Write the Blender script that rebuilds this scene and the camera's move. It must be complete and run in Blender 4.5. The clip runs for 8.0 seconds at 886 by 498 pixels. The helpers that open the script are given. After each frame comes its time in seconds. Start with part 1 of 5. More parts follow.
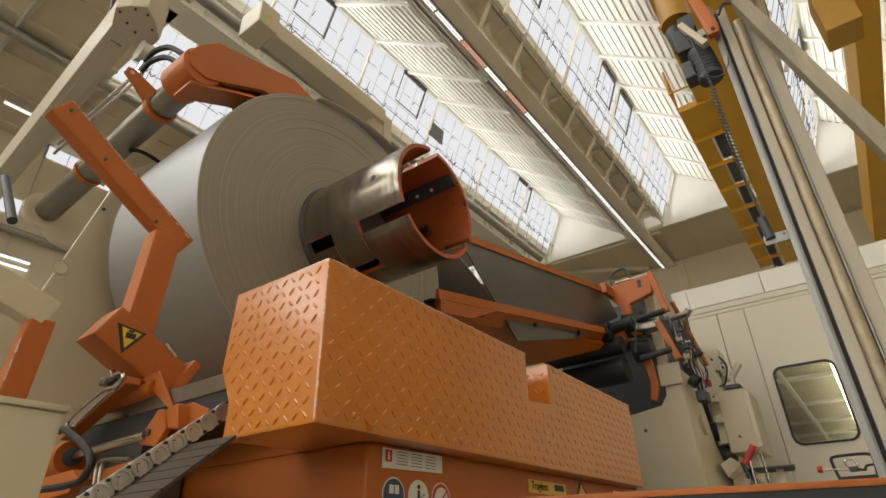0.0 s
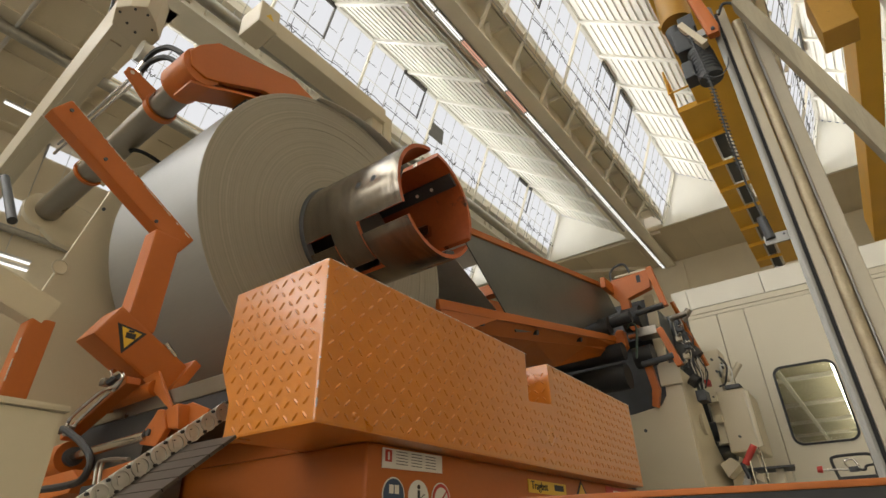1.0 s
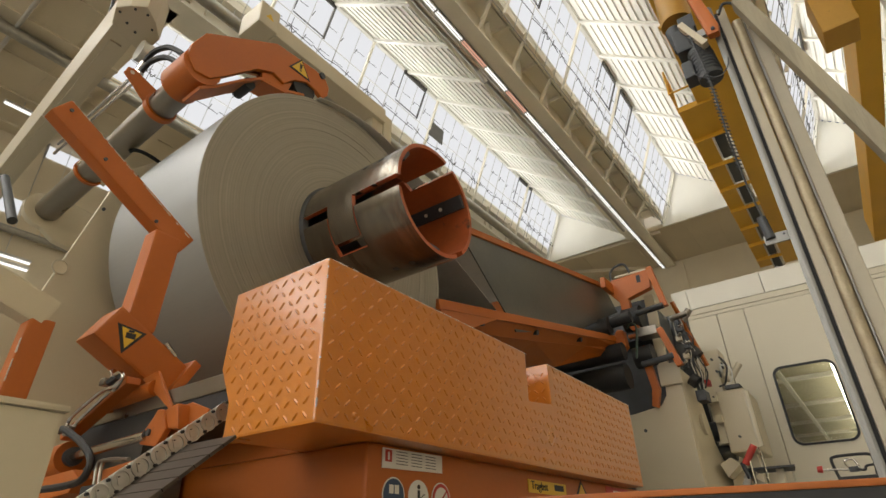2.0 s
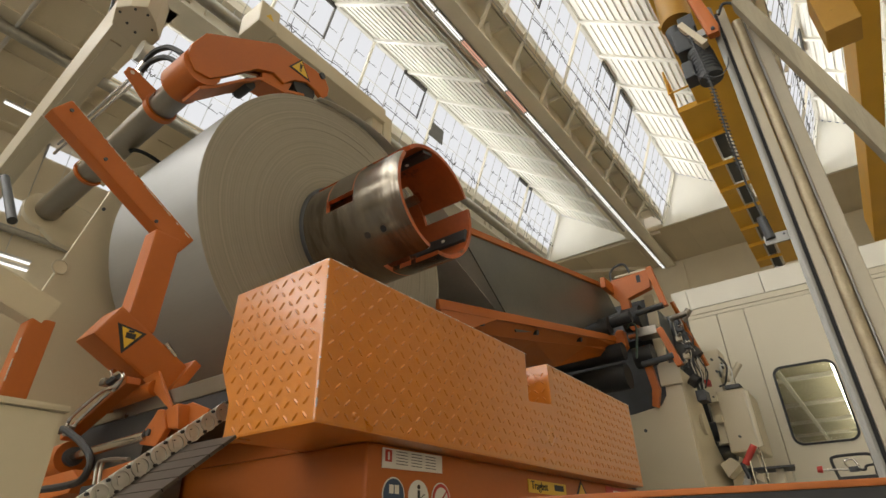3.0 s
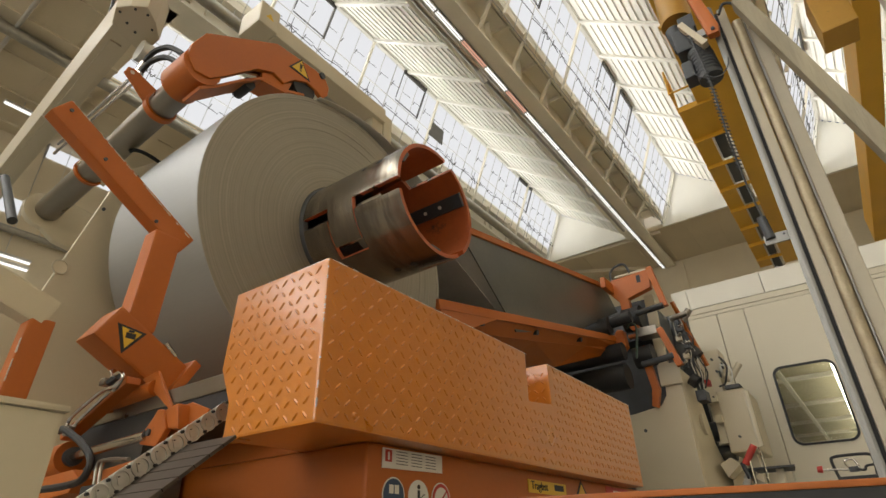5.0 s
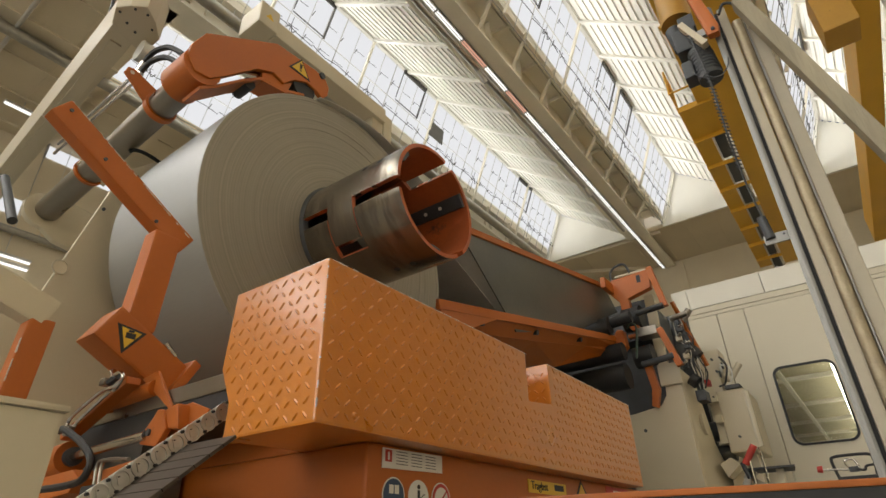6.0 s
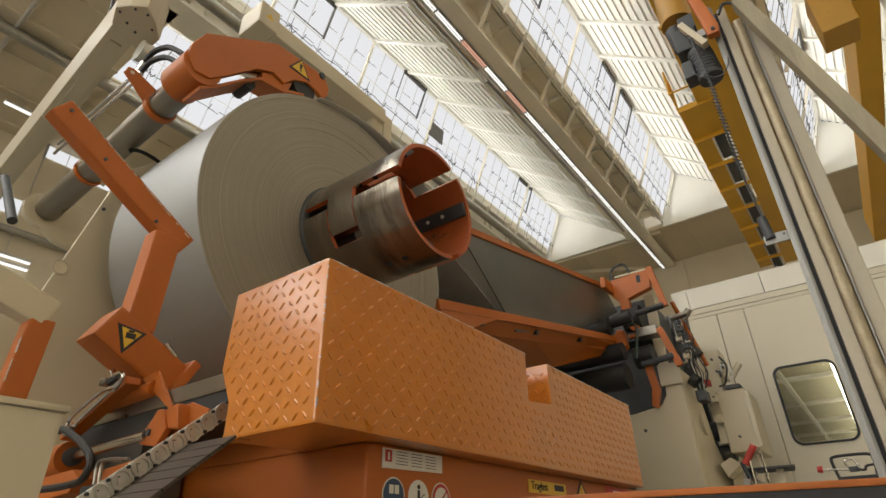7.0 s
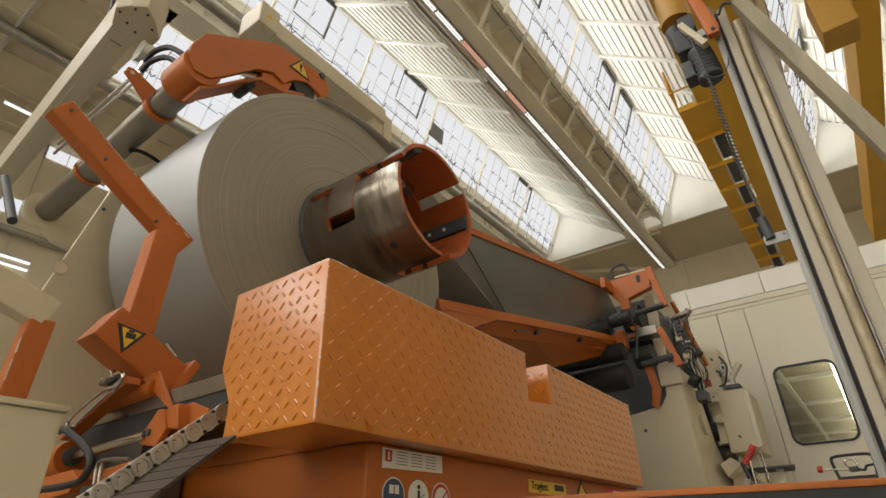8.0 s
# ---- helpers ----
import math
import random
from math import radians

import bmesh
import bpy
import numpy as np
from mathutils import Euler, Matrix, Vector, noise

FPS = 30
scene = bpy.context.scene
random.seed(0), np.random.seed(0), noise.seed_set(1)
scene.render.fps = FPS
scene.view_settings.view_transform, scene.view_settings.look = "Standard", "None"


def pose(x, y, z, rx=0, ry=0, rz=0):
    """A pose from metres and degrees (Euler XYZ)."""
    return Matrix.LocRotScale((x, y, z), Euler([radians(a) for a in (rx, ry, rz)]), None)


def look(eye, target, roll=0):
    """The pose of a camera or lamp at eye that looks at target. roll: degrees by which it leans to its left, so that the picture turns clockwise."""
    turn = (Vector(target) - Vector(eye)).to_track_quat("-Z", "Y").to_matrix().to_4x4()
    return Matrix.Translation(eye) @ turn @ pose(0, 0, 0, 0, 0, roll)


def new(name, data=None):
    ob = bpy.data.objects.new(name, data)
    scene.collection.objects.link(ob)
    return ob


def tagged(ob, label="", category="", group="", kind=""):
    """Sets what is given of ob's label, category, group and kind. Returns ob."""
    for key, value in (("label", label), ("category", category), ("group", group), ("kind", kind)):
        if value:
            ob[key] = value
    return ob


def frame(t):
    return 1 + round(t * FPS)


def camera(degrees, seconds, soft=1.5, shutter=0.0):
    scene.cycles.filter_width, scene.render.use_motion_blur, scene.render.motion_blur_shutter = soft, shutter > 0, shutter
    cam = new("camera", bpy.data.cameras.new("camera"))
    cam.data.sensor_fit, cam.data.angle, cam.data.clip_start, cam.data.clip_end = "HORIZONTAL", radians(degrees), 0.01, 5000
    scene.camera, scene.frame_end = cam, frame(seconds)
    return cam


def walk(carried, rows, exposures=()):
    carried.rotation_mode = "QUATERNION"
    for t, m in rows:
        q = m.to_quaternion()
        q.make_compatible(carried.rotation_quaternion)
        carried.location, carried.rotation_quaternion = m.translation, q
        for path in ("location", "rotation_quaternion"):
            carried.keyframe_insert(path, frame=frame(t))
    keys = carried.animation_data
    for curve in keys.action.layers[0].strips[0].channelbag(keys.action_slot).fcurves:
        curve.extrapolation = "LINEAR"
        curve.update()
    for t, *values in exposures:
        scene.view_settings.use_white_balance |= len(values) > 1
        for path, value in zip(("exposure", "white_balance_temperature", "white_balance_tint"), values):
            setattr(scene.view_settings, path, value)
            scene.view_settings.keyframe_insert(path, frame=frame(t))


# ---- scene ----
# Eye level is z = 0; the hall floor lies at FLOOR.
FLOOR = -0.35
cam = camera(77.85, 8.0, soft=1.5)
EYE = look((0, 0, 0), (-0.51546, 0.70996, 0.47979), -1.332)
walk(cam, [(0.0, EYE), (8.0, EYE)], exposures=[(0.0, 0.0, 6450, 10), (8.0, 0.0, 6450, 10)])

# ---------------------------------------------------------------- world and light
world = bpy.data.worlds.new("sky")
scene.world = world
world.use_nodes = True
wn = world.node_tree.nodes
sky = wn.new("ShaderNodeTexSky")
sky.sky_type = "NISHITA"
sky.sun_disc = False
sky.sun_elevation = radians(50)
sky.air_density, sky.dust_density = 0.6, 8.0
sky.sun_rotation = radians(250)
wn["Background"].inputs["Strength"].default_value = 0.12
world.node_tree.links.new(sky.outputs["Color"], wn["Background"].inputs["Color"])

# saw-tooth roof: each bay has a steep glazed side and a long ribbed slope
BAY, VALLEY_Z, RIDGE_Z = 6.0, 13.1, 15.67
SILL_X, RIDGE_X, GUTTER_X = -10.63, -9.62, -6.36
HALL_Y0, HALL_Y1 = -24.0, 24.0
BAYS = range(-1, 4)
WINDOW_POWER = 525.0
ROOF_POWER = 600.0


def bay_x(k):
    """How far bay k stands from the middle one; the outer one is set closer."""
    return k * BAY + (1.0 if k == -1 else 0.0)


def window_light(k, aim, power, spread):
    """Daylight that the glazing of one bay lets in along one direction."""
    data = bpy.data.lights.new("window_light", "AREA")
    data.shape, data.size, data.size_y = "RECTANGLE", 2.0, HALL_Y1 - HALL_Y0
    data.energy, data.color, data.spread = power, (1.0, 0.972, 0.915), radians(spread)
    ob = new("window_light", data)
    za = -Vector(aim).normalized()
    xa = Vector((0, 1, 0)).cross(za).normalized()
    ya = za.cross(xa)
    m = Matrix((xa, ya, za)).transposed().to_4x4()
    m.translation = Vector(((SILL_X + RIDGE_X) / 2 + bay_x(k) - 0.12, (HALL_Y0 + HALL_Y1) / 2, (VALLEY_Z + RIDGE_Z) / 2 + 0.05))
    ob.matrix_world = m


for k in BAYS:
    # steep skylight, somewhat along the hall, and a flat lamp added to brighten the slopes
    window_light(k, (0.62, 0.45, -0.64), WINDOW_POWER, 84)
    window_light(k, (0.99, 0.0, 0.12), ROOF_POWER, 118)

# added lamp at an unseen side window, placed for the highlight on the cover
west = bpy.data.lights.new("west_window_light", "AREA")
west.shape, west.size, west.size_y, west.energy, west.color = "RECTANGLE", 6.0, 2.6, 300.0, (1.0, 0.972, 0.915)
west_ob = new("west_window_light", west)
west_ob.matrix_world = look((-20.3, -13.8, 11.0), (0.0, -7.0, 3.5))

# added lamp at assumed glazing behind the camera, for faces turned that way
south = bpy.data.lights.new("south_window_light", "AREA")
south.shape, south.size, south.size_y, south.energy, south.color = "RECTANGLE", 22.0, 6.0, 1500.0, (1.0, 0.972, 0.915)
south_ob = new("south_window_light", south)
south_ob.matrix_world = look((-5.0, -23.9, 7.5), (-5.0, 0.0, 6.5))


# ---------------------------------------------------------------- materials
def material(name, base, rough=0.5, metal=0.0, vary=0.12, scale=3.0, grain=40.0, bump=0.05, wear=None, stretch=(1, 1, 1), coat=0.0, random_tint=0.0):
    """A painted, metal or stone surface: base colour broken at two scales, fine relief, and optional wear of another colour."""
    m = bpy.data.materials.new(name)
    m.use_nodes = True
    nt = m.node_tree
    bs = nt.nodes["Principled BSDF"]
    bs.inputs["Roughness"].default_value, bs.inputs["Metallic"].default_value = rough, metal
    bs.inputs["Coat Weight"].default_value = coat
    bs.inputs["Coat Roughness"].default_value = 0.12
    co = nt.nodes.new("ShaderNodeTexCoord")
    mp = nt.nodes.new("ShaderNodeMapping")
    mp.inputs["Scale"].default_value = stretch
    nt.links.new(co.outputs["Object"], mp.inputs["Vector"])
    big, fine = nt.nodes.new("ShaderNodeTexNoise"), nt.nodes.new("ShaderNodeTexNoise")
    big.inputs["Scale"].default_value, big.inputs["Detail"].default_value = scale, 6
    fine.inputs["Scale"].default_value, fine.inputs["Detail"].default_value = grain, 4
    for n in (big, fine):
        nt.links.new(mp.outputs["Vector"], n.inputs["Vector"])
    mix = nt.nodes.new("ShaderNodeMix")
    mix.data_type = "RGBA"
    lo = [max(0.0, c * (1 - vary)) for c in base]
    hi = [min(1.0, c * (1 + vary)) for c in base]
    mix.inputs[6].default_value, mix.inputs[7].default_value = (*lo, 1), (*hi, 1)
    add = nt.nodes.new("ShaderNodeMath")
    add.operation = "MULTIPLY_ADD"
    nt.links.new(fine.outputs["Fac"], add.inputs[0])
    add.inputs[1].default_value = 0.4
    ramp = nt.nodes.new("ShaderNodeMapRange")
    ramp.inputs["From Min"].default_value, ramp.inputs["From Max"].default_value = 0.3, 0.7
    nt.links.new(big.outputs["Fac"], ramp.inputs["Value"])
    sc = nt.nodes.new("ShaderNodeMath")
    sc.operation = "MULTIPLY"
    sc.inputs[1].default_value = 0.6
    nt.links.new(ramp.outputs["Result"], sc.inputs[0])
    nt.links.new(sc.outputs[0], add.inputs[2])
    nt.links.new(add.outputs[0], mix.inputs[0])
    colour = mix.outputs[2]
    if wear:
        wcol, amount, wscale = wear
        wn_ = nt.nodes.new("ShaderNodeTexNoise")
        wn_.inputs["Scale"].default_value, wn_.inputs["Detail"].default_value, wn_.inputs["Roughness"].default_value = wscale, 8, 0.7
        nt.links.new(mp.outputs["Vector"], wn_.inputs["Vector"])
        wr = nt.nodes.new("ShaderNodeMapRange")
        wr.inputs["From Min"].default_value, wr.inputs["From Max"].default_value = 0.72 - amount, 0.80 - amount
        nt.links.new(wn_.outputs["Fac"], wr.inputs["Value"])
        w = nt.nodes.new("ShaderNodeMix")
        w.data_type = "RGBA"
        w.inputs[7].default_value = (*wcol, 1)
        nt.links.new(wr.outputs["Result"], w.inputs[0])
        nt.links.new(colour, w.inputs[6])
        colour = w.outputs[2]
    if random_tint:
        oi = nt.nodes.new("ShaderNodeObjectInfo")
        hs = nt.nodes.new("ShaderNodeHueSaturation")
        mr = nt.nodes.new("ShaderNodeMapRange")
        mr.inputs["To Min"].default_value, mr.inputs["To Max"].default_value = 1 - random_tint, 1 + random_tint
        nt.links.new(oi.outputs["Random"], mr.inputs["Value"])
        nt.links.new(mr.outputs["Result"], hs.inputs["Value"])
        nt.links.new(colour, hs.inputs["Color"])
        colour = hs.outputs["Color"]
    nt.links.new(colour, bs.inputs["Base Color"])
    rr = nt.nodes.new("ShaderNodeMapRange")
    rr.inputs["To Min"].default_value, rr.inputs["To Max"].default_value = max(0.03, rough - 0.1), min(1, rough + 0.1)
    nt.links.new(big.outputs["Fac"], rr.inputs["Value"])
    nt.links.new(rr.outputs["Result"], bs.inputs["Roughness"])
    if bump:
        bp = nt.nodes.new("ShaderNodeBump")
        bp.inputs["Strength"].default_value, bp.inputs["Distance"].default_value = bump, 0.01
        nt.links.new(fine.outputs["Fac"], bp.inputs["Height"])
        nt.links.new(bp.outputs["Normal"], bs.inputs["Normal"])
        if coat:
            nt.links.new(bp.outputs["Normal"], bs.inputs["Coat Normal"])
    return m


def lamp_material(name, colour, strength):
    m = bpy.data.materials.new(name)
    m.use_nodes = True
    bs = m.node_tree.nodes["Principled BSDF"]
    bs.inputs["Base Color"].default_value = (0, 0, 0, 1)
    bs.inputs["Roughness"].default_value = 1.0
    bs.inputs["Emission Color"].default_value = (*colour, 1)
    bs.inputs["Emission Strength"].default_value = strength
    return m


ORANGE = material("orange_paint", (0.43, 0.108, 0.007), 0.46, 0, 0.14, 2.2, 60, 0.03, wear=((0.27, 0.075, 0.015), 0.07, 9), coat=0.04)
TREAD = material("tread_plate_paint", (0.54, 0.172, 0.007), 0.30, 0, 0.14, 4.0, 70, 0.06, wear=((0.28, 0.085, 0.02), 0.07, 16), coat=0.7)
RED_OXIDE = material("drum_inside_paint", (0.42, 0.10, 0.025), 0.5, 0, 0.25, 5, 40, 0.08, wear=((0.10, 0.05, 0.03), 0.12, 7))
CREAM = material("cream_machine_paint", (0.56, 0.495, 0.36), 0.42, 0, 0.05, 1.2, 80, 0.02, wear=((0.40, 0.35, 0.26), 0.02, 6))
CREAM_WALL = material("cream_panel", (0.57, 0.52, 0.40), 0.45, 0, 0.05, 0.8, 60, 0.02)
PLASTER = material("hall_plaster", (0.68, 0.595, 0.435), 0.85, 0, 0.08, 0.5, 14, 0.08, wear=((0.56, 0.49, 0.37), 0.05, 0.8))
WHITE_RIB = material("ribbed_roof_sheet", (0.86, 0.84, 0.76), 0.55, 0, 0.05, 0.6, 20, 0.02)
BEAM_PAINT = material("beam_paint", (0.86, 0.81, 0.68), 0.6, 0, 0.08, 1.0, 20, 0.04, wear=((0.45, 0.34, 0.24), 0.05, 1.4))
COIL_SKIN = material("strip_surface", (0.37, 0.375, 0.37), 0.46, 0.8, 0.10, 2.0, 60, 0.02, stretch=(0.25, 3, 3))
STRIP = material("strip_underside", (0.60, 0.58, 0.53), 0.38, 0.3, 0.14, 3.0, 40, 0.02)
NOSE = material("nose_plate_steel", (0.62, 0.59, 0.53), 0.36, 0.3, 0.2, 2.5, 30, 0.03)
DRUM_STEEL = material("worn_drum_steel", (0.24, 0.212, 0.170), 0.22, 0.85, 0.45, 5.0, 70, 0.06, wear=((0.16, 0.135, 0.105), 0.20, 4), stretch=(2.6, 0.5, 0.5))
DARK_PLATE = material("dark_steel_plate", (0.125, 0.127, 0.118), 0.32, 0.5, 0.25, 2.5, 30, 0.03)
BLACK = material("black_rubber", (0.018, 0.018, 0.018), 0.55, 0, 0.3, 8, 60, 0.05)
GREY_MOTOR = material("dark_grey_casting", (0.055, 0.06, 0.065), 0.5, 0.1, 0.25, 8, 60, 0.08)
CHROME = material("bright_steel", (0.62, 0.60, 0.57), 0.22, 1.0, 0.08, 6, 80, 0.02)
GALV = material("galvanised_sheet", (0.62, 0.61, 0.57), 0.42, 0.6, 0.18, 5, 30, 0.03)
DUCT = material("galvanised_duct", (0.42, 0.41, 0.37), 0.36, 0.8, 0.15, 5, 30, 0.03)
ROD = material("dull_steel_rod", (0.27, 0.245, 0.205), 0.30, 0.9, 0.12, 4, 60, 0.03)
ALU = material("extruded_aluminium", (0.29, 0.285, 0.265), 0.48, 0.6, 0.06, 3, 60, 0.02, stretch=(1, 1, 0.1))
TIMBER = material("weathered_timber", (0.31, 0.27, 0.185), 0.75, 0, 0.25, 4, 30, 0.25, wear=((0.22, 0.18, 0.12), 0.08, 5), stretch=(6, 6, 0.6))
YELLOW = material("crane_yellow_paint", (0.72, 0.40, 0.035), 0.45, 0, 0.10, 1.2, 30, 0.03, wear=((0.40, 0.22, 0.05), 0.05, 4))
OCHRE = material("ochre_paint", (0.46, 0.25, 0.035), 0.5, 0, 0.15, 2, 30, 0.04, wear=((0.20, 0.11, 0.03), 0.09, 4))
CONCRETE = material("hall_floor_concrete", (0.31, 0.292, 0.258), 0.6, 0, 0.15, 0.7, 18, 0.1, wear=((0.35, 0.33, 0.295), 0.07, 1.1))
WHITE = material("white_label", (0.72, 0.70, 0.64), 0.5, 0, 0.04, 8, 60, 0)
SIGN_YELLOW = material("sign_yellow", (0.72, 0.46, 0.03), 0.45, 0, 0.06, 8, 60, 0)
SIGN_BLACK = material("sign_black", (0.02, 0.02, 0.02), 0.5, 0, 0.1, 8, 60, 0)
SIGN_BLUE = material("sign_blue", (0.03, 0.06, 0.12), 0.45, 0, 0.1, 8, 60, 0)
SIGN_RED = material("sign_red", (0.50, 0.05, 0.035), 0.45, 0, 0.1, 8, 60, 0)
SKY_GLOW = lamp_material("overcast_sky", (0.985, 0.985, 1.0), 0.82)
TUBE_LIT = lamp_material("lit_tube", (1.0, 0.97, 0.92), 1.3)
TUBE_BRIGHT = lamp_material("bright_tube", (1.0, 0.95, 0.82), 9.0)
TUBE_WARM = lamp_material("pinkish_tube", (1.0, 0.52, 0.36), 0.75)
WORN_EDGE = material("worn_platform_paint", (0.36, 0.10, 0.012), 0.5, 0, 0.3, 9, 60, 0.12, wear=((0.40, 0.12, 0.02), 0.14, 22))
OLIVE = material("pale_ceiling_board", (0.58, 0.54, 0.38), 0.7, 0, 0.1, 2, 30, 0.02)
CHIP = material("chipped_paint_edge", (0.62, 0.58, 0.50), 0.5, 0.1, 0.2, 30, 90, 0.05)
FRAME_DARK = material("dark_window_bar", (0.10, 0.095, 0.085), 0.5, 0.3, 0.2, 3, 30, 0)
FRAME_PALE = material("pale_window_bar", (0.50, 0.48, 0.43), 0.5, 0, 0.1, 3, 30, 0)


# ---------------------------------------------------------------- mesh helpers
def block(x0, x1, y0, y1, z0, z1):
    v = [(x, y, z) for x in (x0, x1) for y in (y0, y1) for z in (z0, z1)]
    return v, [(0, 1, 3, 2), (4, 6, 7, 5), (0, 4, 5, 1), (2, 3, 7, 6), (0, 2, 6, 4), (1, 5, 7, 3)]


def prism(outline, axis, a, b):
    """An outline of two coordinates carried along an axis from a to b."""
    def at(p, w):
        return {"x": (w, p[0], p[1]), "y": (p[0], w, p[1]), "z": (p[0], p[1], w)}[axis]
    n = len(outline)
    v = [at(p, a) for p in outline] + [at(p, b) for p in outline]
    f = [tuple(range(n)), tuple(range(2 * n - 1, n - 1, -1))]
    f += [(i, i + n, (i + 1) % n + n, (i + 1) % n) for i in range(n)]
    return v, f


def rod(p, q, r, seg=16, r2=None):
    p, q = Vector(p), Vector(q)
    r2 = r if r2 is None else r2
    d = (q - p).normalized()
    u = d.orthogonal().normalized()
    w = d.cross(u)
    ring = [u * math.cos(2 * math.pi * i / seg) + w * math.sin(2 * math.pi * i / seg) for i in range(seg)]
    v = [tuple(p + r * e) for e in ring] + [tuple(q + r2 * e) for e in ring]
    f = [tuple(range(seg - 1, -1, -1)), tuple(range(seg, 2 * seg))]
    f += [(i, (i + 1) % seg, (i + 1) % seg + seg, i + seg) for i in range(seg)]
    return v, f


def bar(p, q, w, h, up=(0, 0, 1)):
    """A square-section bar from p to q, w wide and h high."""
    p, q, up = Vector(p), Vector(q), Vector(up)
    d = (q - p).normalized()
    s = d.cross(up).normalized()
    t = s.cross(d)
    v = [tuple(e + s * a * w / 2 + t * b * h / 2) for e in (p, q) for a, b in ((-1, -1), (1, -1), (1, 1), (-1, 1))]
    return v, [(3, 2, 1, 0), (4, 5, 6, 7), (0, 1, 5, 4), (1, 2, 6, 5), (2, 3, 7, 6), (3, 0, 4, 7)]


def hose(points, r, seg=8, steps=6):
    """A round hose through the points."""
    pts = [Vector(p) for p in points]
    path = []
    for i in range(len(pts) - 1):
        a, b, c, d = pts[max(i - 1, 0)], pts[i], pts[i + 1], pts[min(i + 2, len(pts) - 1)]
        for j in range(steps):
            t = j / steps
            path.append(0.5 * (2 * b + (c - a) * t + (2 * a - 5 * b + 4 * c - d) * t * t + (3 * b - a - 3 * c + d) * t ** 3))
    path.append(pts[-1])
    v, f = [], []
    u = None
    for i, p in enumerate(path):
        d = (path[min(i + 1, len(path) - 1)] - path[max(i - 1, 0)]).normalized()
        u = d.orthogonal().normalized() if u is None else (u - d * u.dot(d)).normalized()
        w = d.cross(u)
        v += [tuple(p + r * (u * math.cos(2 * math.pi * k / seg) + w * math.sin(2 * math.pi * k / seg))) for k in range(seg)]
    for i in range(len(path) - 1):
        f += [(i * seg + k, i * seg + (k + 1) % seg, (i + 1) * seg + (k + 1) % seg, (i + 1) * seg + k) for k in range(seg)]
    f += [tuple(range(seg - 1, -1, -1)), tuple(range(len(v) - seg, len(v)))]
    return v, f


def joined(*pieces):
    v, f = [], []
    for pv, pf in pieces:
        n = len(v)
        v += list(pv)
        f += [tuple(i + n for i in face) for face in pf]
    return v, f


def thing(name, label, category, at=(0, 0, 0), group="", kind=""):
    ob = tagged(new(name), label, category, group, kind)
    ob.location = at
    return ob


def origin(ob):
    p = Vector(ob.location)
    return p + origin(ob.parent) if ob.parent else p


def shape(name, geo, mat, bevel=0.0, smooth=False, segments=2, flip=True):
    v, f = geo
    me = bpy.data.meshes.new(name)
    bm = bmesh.new()
    bv = [bm.verts.new(p) for p in v]
    for face in f:
        try:
            bm.faces.new([bv[i] for i in face])
        except ValueError:
            pass
    if flip:
        bmesh.ops.recalc_face_normals(bm, faces=bm.faces)
    if bevel:
        edges = [e for e in bm.edges if len(e.link_faces) == 2 and e.calc_face_angle(0) > 0.5]
        bmesh.ops.bevel(bm, geom=edges, offset=bevel, segments=segments, profile=0.7, affect="EDGES", clamp_overlap=True)
    if smooth:
        for face in bm.faces:
            face.smooth = True
        for e in bm.edges:
            e.smooth = len(e.link_faces) == 2 and e.calc_face_angle(0) < 0.7
    bm.to_mesh(me)
    bm.free()
    me.materials.append(mat)
    return me


def part(name, geo, mat, parent, label="", bevel=0.0, smooth=False, kind="", segments=2):
    """One mesh, in world coordinates, as a part of a thing that has not been turned yet."""
    o = origin(parent)
    ob = new(name, shape(name, ([tuple(Vector(p) - o) for p in geo[0]], geo[1]), mat, bevel, smooth, segments))
    ob.parent = parent
    return tagged(ob, label, kind=kind)


def solo(name, geo, mat, label, category, bevel=0.0, smooth=False, group="", kind=""):
    """A thing of a single mesh, with its origin at the middle of its base."""
    lo = [min(p[i] for p in geo[0]) for i in range(3)]
    hi = [max(p[i] for p in geo[0]) for i in range(3)]
    o = Vector(((lo[0] + hi[0]) / 2, (lo[1] + hi[1]) / 2, lo[2]))
    ob = new(name, shape(name, ([tuple(Vector(p) - o) for p in geo[0]], geo[1]), mat, bevel, smooth))
    ob.location = o
    return tagged(ob, label, category, group, kind)


# ---------------------------------------------------------------- the hall
X_WEST, X_EAST = -20.5, 13.0
END_Y = 28.0  # the end wall stands behind the last gables

solo("floor", block(X_WEST, X_EAST, HALL_Y0, END_Y, FLOOR - 0.3, FLOOR), CONCRETE, "worn grey concrete hall floor", "floor", kind="structure")
solo("wall_north", block(X_WEST, X_EAST, END_Y, END_Y + 0.3, FLOOR, 16.6), PLASTER, "plain beige plastered end wall of the hall", "wall", kind="structure")
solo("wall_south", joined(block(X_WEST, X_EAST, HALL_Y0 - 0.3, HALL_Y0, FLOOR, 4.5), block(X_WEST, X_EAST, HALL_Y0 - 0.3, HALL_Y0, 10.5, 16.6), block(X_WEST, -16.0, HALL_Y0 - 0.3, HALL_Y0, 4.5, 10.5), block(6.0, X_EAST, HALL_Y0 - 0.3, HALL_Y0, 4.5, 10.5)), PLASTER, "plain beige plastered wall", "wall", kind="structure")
solo("wall_west", block(X_WEST - 0.3, X_WEST, HALL_Y0, END_Y, FLOOR, 16.6), PLASTER, "plain beige plastered side wall", "wall", kind="structure")
solo("wall_east", block(X_EAST, X_EAST + 0.3, HALL_Y0, END_Y, FLOOR, 16.6), PLASTER, "plain beige plastered side wall", "wall", kind="structure")


